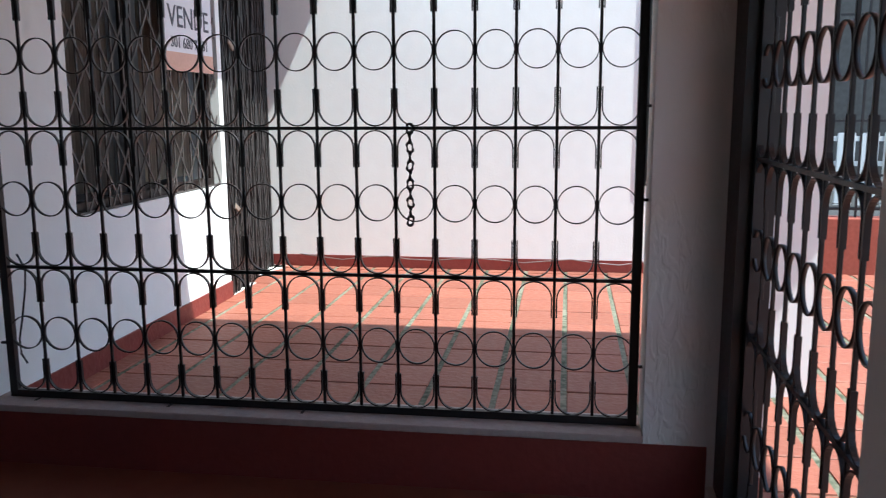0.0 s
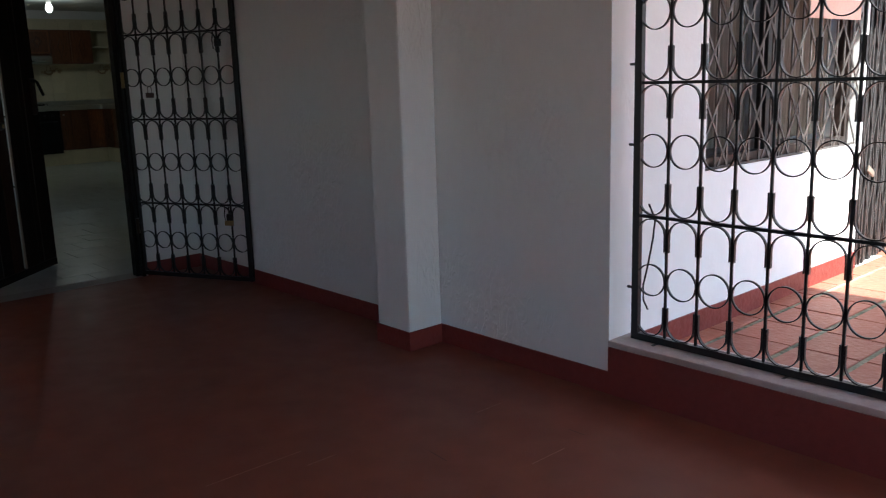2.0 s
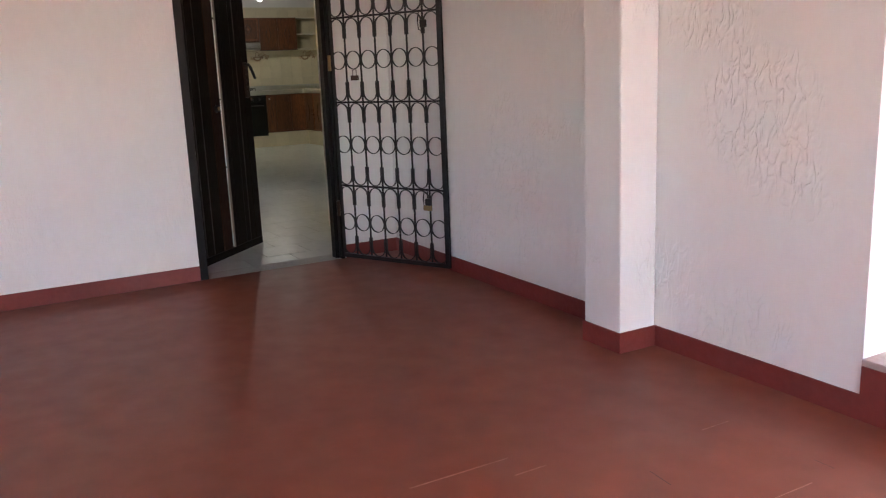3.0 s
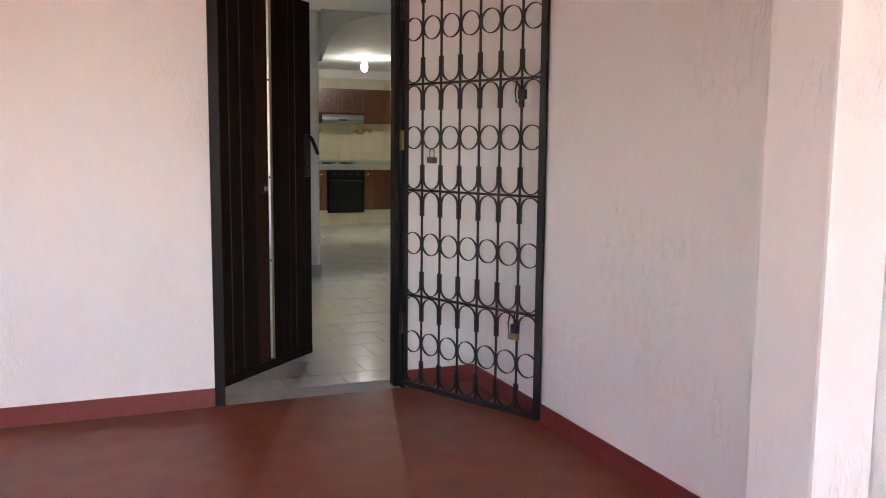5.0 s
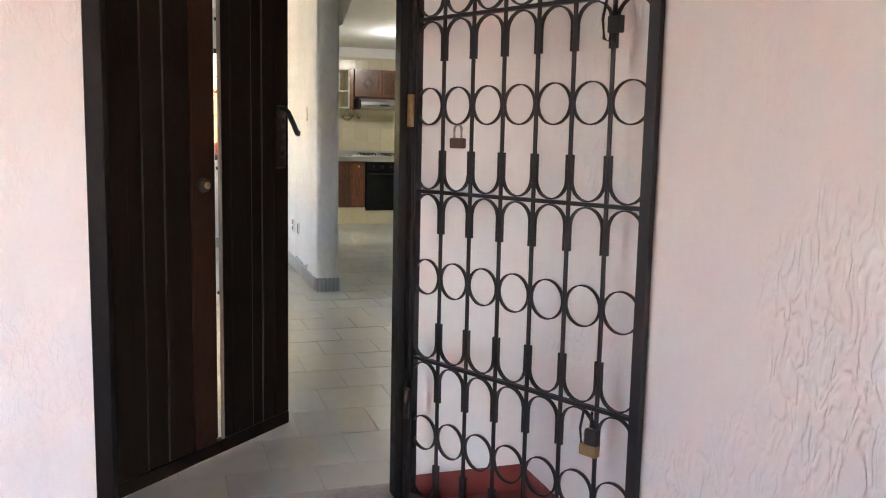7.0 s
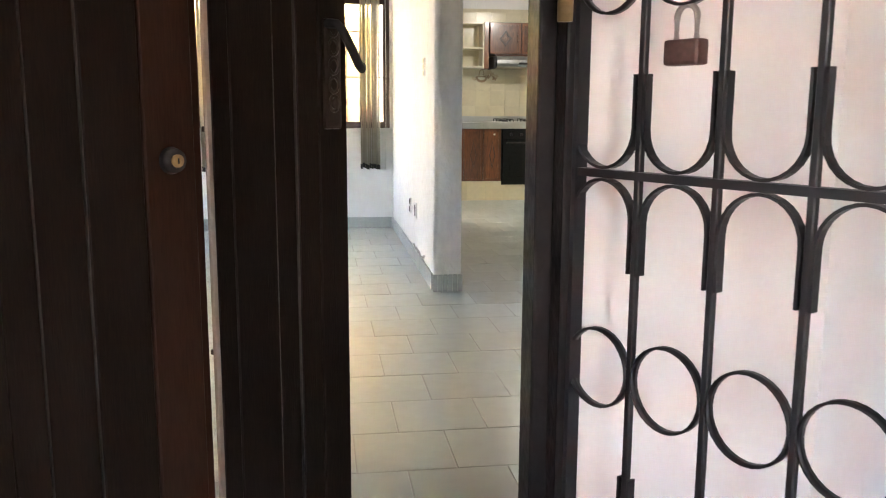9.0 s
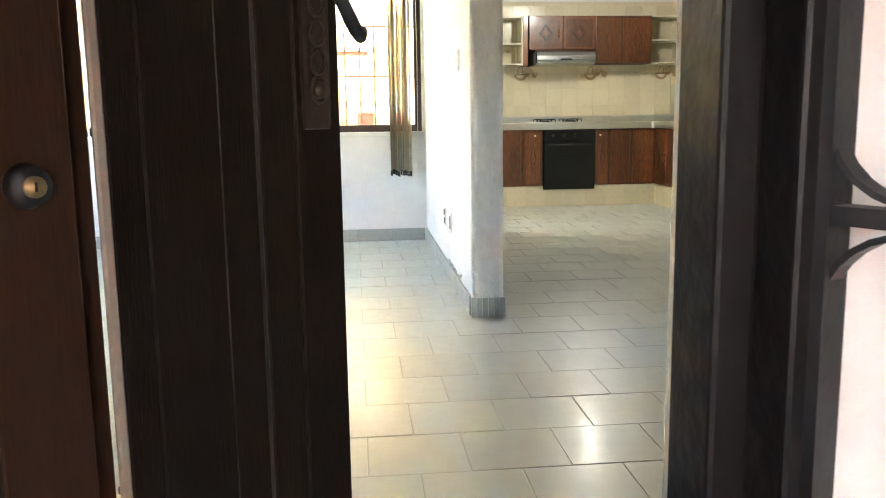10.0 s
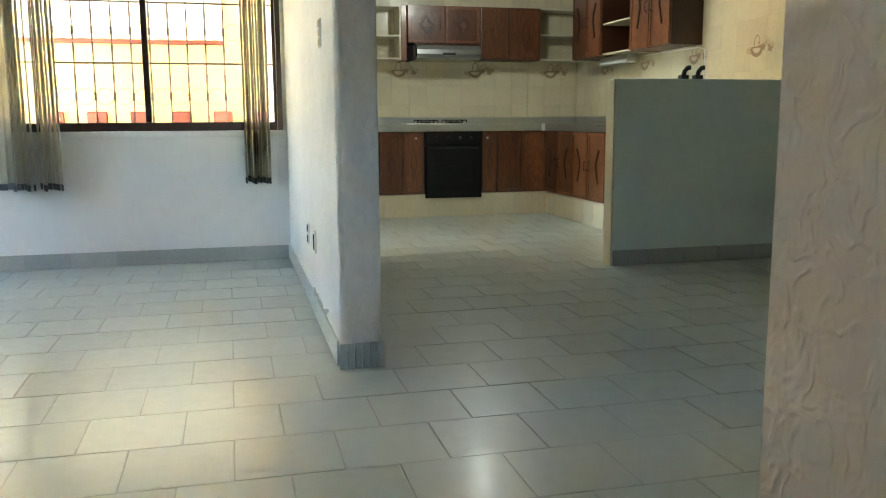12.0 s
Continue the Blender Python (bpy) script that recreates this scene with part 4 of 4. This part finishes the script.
structure("courtyard_slab_east", box(bmesh.new(), 2.04, 7.5, -3.0, 3.87, -0.2, GZ - 0.006), PATIOGROUT, "pale mortar bed of the side terrace", "ground")
# Unseen red ground, added to reflect warm light through the south opening.
structure("bounce_ground_south", box(bmesh.new(), -6.5, 7.5, -9.0, -3.0, -0.2, GZ), PATIO_FAR, "unseen red ground added behind the porch to bounce warm light", "ground")
structure("bounce_ground_strip", box(bmesh.new(), -6.5, 2.04, -3.0, -1.88, -0.2, GZ), PATIO_FAR, "unseen red ground strip added to bounce light beside the porch wall", "ground")
structure("wall_court_left", wall_with_holes("y", -0.89, -0.711, 3.87, 7.6, -0.2, 4.6, [(4.38, 5.96, 0.82, 2.3), (6.02, 7.16, GZ, 2.25)]), OUTWALL, "white courtyard wall with a barred window", "wall")
structure("wall_court_back", box(bmesh.new(), -1.65, 2.55, 7.12, 7.30, -0.2, 4.4), OUTWALL, "bright white courtyard back wall", "wall")
structure("eave_court_left", box(bmesh.new(), -0.89, -0.15, 3.88, 7.6, 2.56, 2.66), OUTWALL, "white roof overhang of the house beside the courtyard", "eave")
structure("baseboard_court", box(box(bmesh.new(), -0.711, -0.702, 3.87, 6.02, GZ - 0.01, 0.20), -0.95, 2.55, 7.11, 7.12, GZ - 0.01, 0.185), REDPAINT, "red painted skirting of the courtyard walls", "skirting")
structure("porch_column", soft_box(2.12, 2.41, 4.50, 4.78, GZ - 0.02, 2.5, 0.01), OUTWALL, "white column carrying the porch eave", "column")
# Added backing; the unlit room's shade is in its dark colour.
structure("dark_room_backing", box(box(bmesh.new(), -1.75, -1.65, 4.0, 7.6, -0.2, 2.6), -1.65, -0.89, 7.6, 7.7, -0.2, 2.6), DARKGREY, "backing wall coloured dark for the unlit room behind the window", "wall")

wc = thing("window_2", "courtyard window with drawn grey curtains behind glass", "window", kind="structure")
wf = bmesh.new()
for a, b, c, d in ((4.38, 5.96, 0.82, 0.865), (4.38, 5.96, 2.255, 2.3), (4.38, 4.42, 0.865, 2.255), (5.92, 5.96, 0.865, 2.255)):
    box(wf, -0.83, -0.77, a, b, c, d)
part("window_frame", wf, WINFRAME, wc)
part("mullion", box(bmesh.new(), -0.825, -0.775, 5.02, 5.12, 0.865, 2.255), IRON, wc)
cur = thing("curtain", "grey beige pleated curtain behind the barred window", "curtain")
for y0, y1 in ((4.43, 5.01), (5.13, 5.91)):
    bm = bmesh.new()
    n = 60
    lo = [bm.verts.new((-0.875 + 0.012 * math.sin(k * 1.15) + 0.006 * math.sin(k * 0.41), y0 + (y1 - y0) * k / n, 0.89)) for k in range(n + 1)]
    hi = [bm.verts.new((v.co.x, v.co.y, 2.25)) for v in lo]
    for k in range(n):
        bm.faces.new((lo[k], lo[k + 1], hi[k + 1], hi[k]))
    bmesh.ops.solidify(bm, geom=bm.faces[:], thickness=0.003)
    part("drape", smooth(bm), CLOTH, cur)

SCISSOR = material("grey_brown_lattice", (0.085, 0.072, 0.066), 0.5, metal=0.3, vary=0.3, scale=20)
lat = thing("lattice_grille", "grey expanding lattice grille stretched over the courtyard window", "grille", pose(-0.735, 4.40, 0.825, 0, 0, 90))
up = mesh_of("slat", box(bmesh.new(), -0.007, 0.007, -0.003, 0.003, 0.0, 1.40), SCISSOR)
pitch = 0.0985
for i in range(17):
    piece("slat", up, lat, pose(i * pitch, 0, 0))
cross_len = math.hypot(2 * pitch, 0.30)
cross = mesh_of("cross_slat", box(bmesh.new(), -0.006, 0.006, -0.002, 0.002, -cross_len / 2, cross_len / 2), SCISSOR)
lean = math.degrees(math.atan2(2 * pitch, 0.30))
for i in range(15):
    for j in range(9):
        piece("cross_slat", cross, lat, pose((i + 1) * pitch, -0.008, 0.14 + j * 0.145, 0, lean if (i + j) % 2 else -lean, 0))
part("rail", soft_box(-0.02, 1.60, -0.012, 0.012, -0.014, 0.004, 0.002, 1), SCISSOR, lat)
part("rail", soft_box(-0.02, 1.60, -0.012, 0.012, 1.40, 1.42, 0.002, 1), SCISSOR, lat)

FOLDIRON = material("dark_grey_gate_paint", (0.034, 0.029, 0.028), 0.5, metal=0.2, vary=0.4, scale=20)
fold = thing("folding_gate", "dark grey folding lattice gate pushed together in the doorway", "gate", pose(-0.722, 6.03, GZ, 0, 0, 95.8))
bar = mesh_of("upright", soft_box(-0.010, 0.010, -0.014, 0.014, 0.0, 2.12, 0.002, 1), FOLDIRON)
for i in range(27):
    piece("upright", bar, fold, pose(0.02 + i * 0.0405 + 0.008 * math.sin(i * 2.3), 0.006 * math.sin(i * 1.7), 0))
tie_len = 0.26
tie = mesh_of("cross_slat", box(bmesh.new(), -0.006, 0.006, -0.003, 0.003, -tie_len / 2, tie_len / 2), FOLDIRON)
for i in range(13):
    for j in range(9):
        piece("cross_slat", tie, fold, pose(0.05 + i * 0.079, -0.018, 0.16 + j * 0.225, 0, 21 if (i + j) % 2 else -21, 0))
for z in (0.55, 1.58):
    latch = part("latch", soft_box(-0.055, 0.055, -0.006, 0.006, -0.018, 0.018, 0.003, 1), PALEEDGE, fold, "small pale latch plate")
    latch.matrix_basis = pose(0.12, -0.035, z, 0, 24, 0)


def text_mesh(body, size, depth=0.001):
    cu = bpy.data.curves.new("lettering", "FONT")
    cu.body, cu.size, cu.extrude, cu.align_x = body, size, depth, "CENTER"
    tmp = bpy.data.objects.new("lettering", cu)
    scene.collection.objects.link(tmp)
    bpy.context.view_layer.update()
    me = bpy.data.meshes.new_from_object(tmp.evaluated_get(bpy.context.evaluated_depsgraph_get()))
    bpy.data.objects.remove(tmp)
    me.materials.clear()
    me.materials.append(INK)
    return me


poster = thing("poster", "white for-sale poster with grey lettering and salmon foot", "poster", pose(-0.718, 5.61, 1.49, 0, 0, 90))
sheet = part("sheet", box(bmesh.new(), -0.30, 0.30, -0.002, 0.002, 0.0, 0.78), POSTER, poster)
part("foot_band", box(bmesh.new(), -0.30, 0.30, -0.0035, -0.0025, 0.0, 0.10), PINKINK, sheet)
for body, size, z in (("VENDE", 0.165, 0.235), ("301 680 77 51", 0.082, 0.125)):
    piece("lettering", text_mesh(body, size), sheet, pose(0, -0.004, z, 90, 0, 0))
logo = bmesh.new()
for x, h in ((-0.12, 0.05), (-0.05, 0.09), (0.02, 0.06), (0.09, 0.08)):
    box(logo, x, x + 0.05, -0.004, -0.0025, 0.48, 0.48 + h)
part("emblem", logo, PINKINK, sheet)

bw = thing("black_wall_grille", "black iron grille panel fixed on the courtyard wall", "grille", pose(1.93, 7.115, 0.74))
part("frame", band(bmesh.new(), [(0.0, 0.0), (0.5, 0.0), (0.5, 1.4), (0.0, 1.4)], 0.04, 0.03, True), IRON, bw)
part("panel", box(bmesh.new(), 0.02, 0.48, -0.004, 0.004, 0.02, 1.38), RUBBER, bw)
for z in (0.25, 0.55, 0.85, 1.15):
    part("scroll", smooth(band(bmesh.new(), [(0.14 + 0.08 * math.cos(k * math.tau / 16), z + 0.08 * math.sin(k * math.tau / 16)) for k in range(16)], 0.008, 0.02, True)), DARKGREY, bw)
loose = thing("loose_cable", "thin black cable hanging against the courtyard wall", "cable")
part("cable", smooth(tube(bmesh.new(), [(-0.60, 3.80, 0.76), (-0.585, 3.82, 0.70), (-0.60, 3.83, 0.62), (-0.63, 3.84, 0.50), (-0.655, 3.85, 0.42), (-0.66, 3.86, 0.36), (-0.645, 3.87, 0.32)], 0.004, 6)), CABLE, loose)
wire = thing("floor_wire", "thin grey wire lying along the courtyard skirting", "cable")
part("wire", smooth(tube(bmesh.new(), [(-0.6 + i * 0.17, 7.085 - 0.02 * (i % 3), 0.195 - 0.03 * math.sin(i * 0.8) ** 2) for i in range(17)], 0.004, 6)), SHACKLE, wire)

# low wall, fence and street beyond the terrace
structure("low_wall", soft_box(2.55, 7.5, 7.22, 7.40, -0.2, 0.50, 0.008), BRICKRED, "low red painted garden wall", "wall")
fence = thing("street_fence", "black iron fence with scrolls on the low wall", "fence")
for z in (0.56, 0.80, 1.18, 1.9):
    part("rail", box(bmesh.new(), 2.56, 7.4, 7.30, 7.315, z - 0.008, z + 0.008), IRON, fence)
up = mesh_of("upright", box(bmesh.new(), -0.007, 0.007, -0.007, 0.007, 0.50, 2.0), IRON)
scroll = mesh_of("scroll", smooth(band(bmesh.new(), [(0.085 * math.cos(k * math.tau / 20), 0.085 * math.sin(k * math.tau / 20)) for k in range(20)], 0.004, 0.012, True)), IRON)
for i in range(18):
    piece("upright", up, fence, pose(2.62 + i * 0.27, 7.3075, 0))
    piece("scroll", scroll, fence, pose(2.755 + i * 0.27, 7.3075, 0.68))
wg = thing("white_gate", "white slatted gate across the street", "gate", pose(3.2, 14.0, -0.2))
for i in range(34):
    part("slat", box(bmesh.new(), i * 0.16, i * 0.16 + 0.08, -0.02, 0.02, 0.05, 1.10), FENCEWHITE, wg)
for z in (0.25, 0.62, 0.98):
    part("rail", box(bmesh.new(), -0.05, 5.45, 0.02, 0.06, z, z + 0.07), FENCEWHITE, wg)
structure("far_house", box(bmesh.new(), -2, 26, 17.0, 20.0, -0.2, 6.0), DARKGREY, "dark grey house front across the street", "house")


def motorcycle(m):
    g = thing("motorcycle", "dark parked motorcycle with a red tail lamp", "motorcycle", m)
    for x in (0.0, 1.25):
        w = part("wheel", smooth(tube(bmesh.new(), [(x + 0.28 * math.cos(k * math.tau / 24), 0, 0.31 + 0.28 * math.sin(k * math.tau / 24)) for k in range(24)], 0.05, 8, True)), RUBBER, g)
        part("rim", smooth(cylinder(bmesh.new(), (x, -0.02, 0.31), (x, 0.02, 0.31), 0.19, 24)), STEEL, w)
    part("engine", soft_box(0.35, 0.85, -0.14, 0.14, 0.28, 0.62, 0.05), DARKPAINT, g)
    part("tank", soft_box(0.55, 1.0, -0.13, 0.13, 0.68, 0.95, 0.07, 3), DARKPAINT, g)
    part("seat", soft_box(-0.1, 0.55, -0.12, 0.12, 0.72, 0.84, 0.04, 3), RUBBER, g)
    part("tail_lamp", soft_box(-0.2, -0.1, -0.07, 0.07, 0.70, 0.80, 0.02), REDLAMP, g)
    part("handlebar", smooth(tube(bmesh.new(), [(1.0, -0.35, 1.08), (1.08, -0.2, 1.12), (1.1, 0, 1.08), (1.08, 0.2, 1.12), (1.0, 0.35, 1.08)], 0.015, 6)), STEEL, g)
    part("fork", smooth(tube(bmesh.new(), [(1.25, 0, 0.31), (1.08, 0, 1.08)], 0.03, 8)), STEEL, g)


motorcycle(pose(4.6, 9.3, -0.2, 0, 0, 60))
motorcycle(pose(5.7, 9.6, -0.2, 0, 0, 75))

# ---- patio and facade seen through the living room window ----
structure("patio_ground", box(bmesh.new(), -16.5, -11.29, -6.0, 3.63, -0.2, -0.02), PALEFACADE, "pale cement patio ground", "ground")
fac = thing("yellow_house", "sunlit yellow house front with pale upper panel and terracotta blocks", "house")
part("wall", box(bmesh.new(), -15.2, -14.5, -8.0, 3.66, -0.2, 3.6), YELLOW, fac)
part("panel", box(bmesh.new(), -14.496, -14.46, -3.0, 3.20, 1.88, 3.2), PALEFACADE, fac, "pale cream panel")
part("string_course", box(bmesh.new(), -14.496, -14.44, -3.0, 3.20, 1.835, 1.872), BRICKRED, fac, "thin terracotta string course")
block = mesh_of("block", soft_box(-0.03, 0.03, -0.10, 0.10, -0.09, 0.09, 0.01, 1), BRICKRED)
for i in range(12):
    piece("block", block, fac, pose(-14.465, 3.59 - i * 0.43, 1.035))


# ---- tiles: kitchen walls, plinth, skirtings, floors ----
def tiled_wall(parent, m, n, rows, size, gap, mat, skip=None):
    me = mesh_of("tile", soft_box(gap / 2, size - gap / 2, -0.008, 0, gap / 2, size - gap / 2, 0.0012, 1), mat)
    for i in range(n):
        for j in range(rows):
            if not (skip and skip(i, j)):
                piece("tile", me, parent, m @ pose(i * size, 0, j * size))


kb, kr = bpy.data.objects["wall_kitchen_back"], bpy.data.objects["wall_kitchen_right"]
bed = structure("splashback", box(box(bmesh.new(), -13.862, -13.854, 3.85, 7.232, 0.2, 2.42), -13.854, -9.2, 7.232, 7.24, 0.2, 2.42), CREAMGROUT, "cream ceramic splashback on the kitchen walls", "splashback")
bed.location = (KX, SHIFT + KY, 0)
tiled_wall(bed, pose(-13.850, 3.85, 0.985, 0, 0, 90), 17, 7, 0.1985, 0.0018, CREAMTILE, lambda i, j: i < 3)
tiled_wall(bed, pose(-13.83, 7.236, 0.985), 23, 7, 0.1985, 0.0018, CREAMTILE)
tiled_wall(plinth, pose(FX + 0.006, 4.6, 0.0, 0, 0, 90), 8, 1, 0.238, 0.004, CREAMTILE)
tiled_wall(plinth, pose(FX + 0.09, FY - 0.004, 0.0), 9, 1, 0.238, 0.004, CREAMTILE)


def skirt_run(parent, p, q, length, h, t=0.010):
    """Skirting tiles along a line; the tiles lie to the right of the way from p to q."""
    p, q = Vector(p), Vector(q)
    n = max(1, round((q - p).length / length))
    w = (q - p).length / n
    me = mesh_of("tile", soft_box(0.0015, w - 0.0015, -t, 0, 0.0, h, 0.002, 1), SKIRTTILE)
    a = math.degrees(math.atan2(q.y - p.y, q.x - p.x))
    for i in range(n):
        s = p + (q - p) * i / n
        piece("tile", me, parent, pose(s.x, s.y, 0, 0, 0, a))


sk = structure("baseboard_house", box(bmesh.new(), -11.14, -11.137, -0.59, 3.65, 0.0, 0.104), GROUT, "grey ceramic skirting tiles along the inner walls", "skirting")
sk.location.y = SHIFT
skirt_run(sk, (-11.136, -0.58), (-11.136, 3.655), 0.31, 0.108)
skirt_run(sk, (-11.12, 3.671), (x1 - R, 3.671), 0.31, 0.108)
skirt_run(sk, (x1, 3.665), (x1, 3.855), 0.031, 0.108, 0.010)
skirt_run(sk, (-10.199, 5.832), (-10.199, 7.23), 0.31, 0.11)

SZ, GAP = 0.3225, 0.0032
tile_me = mesh_of("tile", soft_box(GAP / 2, SZ - GAP / 2, GAP / 2, SZ - GAP / 2, -0.009, 0.0, 0.0016, 1), FLOORTILE)
floor_house = bpy.data.objects["floor_house"]
far_v, far_f, count = [], [], 0
rnd = random.Random(3)


def clipped(v, f, a, b, c, d, z, t):
    k = len(v)
    v += [(a, c, z - t), (b, c, z - t), (b, d, z - t), (a, d, z - t), (a + .002, c + .002, z), (b - .002, c + .002, z), (b - .002, d - .002, z), (a + .002, d - .002, z)]
    f += [(k + 4, k + 5, k + 6, k + 7), (k, k + 1, k + 5, k + 4), (k + 1, k + 2, k + 6, k + 5), (k + 2, k + 3, k + 7, k + 6), (k + 3, k, k + 4, k + 7)]


X0 = -7.21
for i in range(-23, 10):
    xa = X0 + i * SZ
    xb = xa + SZ
    if xb < -14.1 or xa > XD - 0.17:
        continue
    off = 0.0 if i % 2 else SZ / 2
    for j in range(-14, 14):
        ya = 3.233 + off + j * SZ
        yb = ya + SZ
        if yb < -0.59 or ya > 7.23:
            continue
        whole = xa > -14.1 and xb < XD - 0.17 and ya > -0.59 and yb < 7.23
        if whole and -9.4 < xa and 1.6 < ya < 5.0 and count < 300:
            piece("tile", tile_me, floor_house, pose(xa, ya, 0.0012 * rnd.uniform(-1, 0), rnd.uniform(-0.12, 0.12), rnd.uniform(-0.12, 0.12), 0))
            count += 1
        else:
            a, b, c, d = max(xa + GAP / 2, -14.1), min(xb - GAP / 2, XD - 0.17), max(ya + GAP / 2, -0.59), min(yb - GAP / 2, 7.23)
            if b - a > 0.02 and d - c > 0.02:
                clipped(far_v, far_f, a, b, c, d, 0.0, 0.009)
me = bpy.data.meshes.new("tile_field")
me.from_pydata(far_v, [], far_f)
me.materials.append(FLOORTILE_FAR)
fieldob = new("tile_field", me)
fieldob.parent = floor_house
tagged(fieldob, "grey glazed floor tiles laid in running bond", "", kind="stuff")

CS, CG, CW = 0.285, 0.012, 0.026     # tile, narrow joint, wide mossy joint
ct_me = mesh_of("tile", soft_box(CW / 2, CS - CW / 2, CG / 2, CS - CG / 2, -0.014, 0.0, 0.003, 1), PATIO)
slab = bpy.data.objects["courtyard_slab"]
far_v, far_f, count = [], [], 0
for i in range(0, 32):
    for j in range(-27, 14):
        xa, ya = -0.88 + i * CS, 3.875 + j * CS
        xb, yb = xa + CS, min(ya + CS, 7.11 if xa < 2.5 else 7.44)
        if j < 0 and xa < 1.85 or yb - ya < 0.06 or xb > 7.5 or ya < -3.0:
            continue
        if j >= 0 and xa < 3.9 and yb - ya > CS - 0.01 and count < 300:
            piece("tile", ct_me, slab, pose(xa, ya, GZ + 0.001 * rnd.uniform(-1, 1), rnd.uniform(-0.2, 0.2), rnd.uniform(-0.2, 0.2), 0))
            count += 1
        else:
            clipped(far_v, far_f, xa + CW / 2, xb - CW / 2, ya + CG / 2, yb - CG / 2, GZ, 0.014)
me = bpy.data.meshes.new("tile_field")
me.from_pydata(far_v, [], far_f)
me.materials.append(PATIO_FAR)
fieldob = new("tile_field", me)
fieldob.parent = slab
tagged(fieldob, "red terracotta terrace tiles with pale joints", "", kind="stuff")
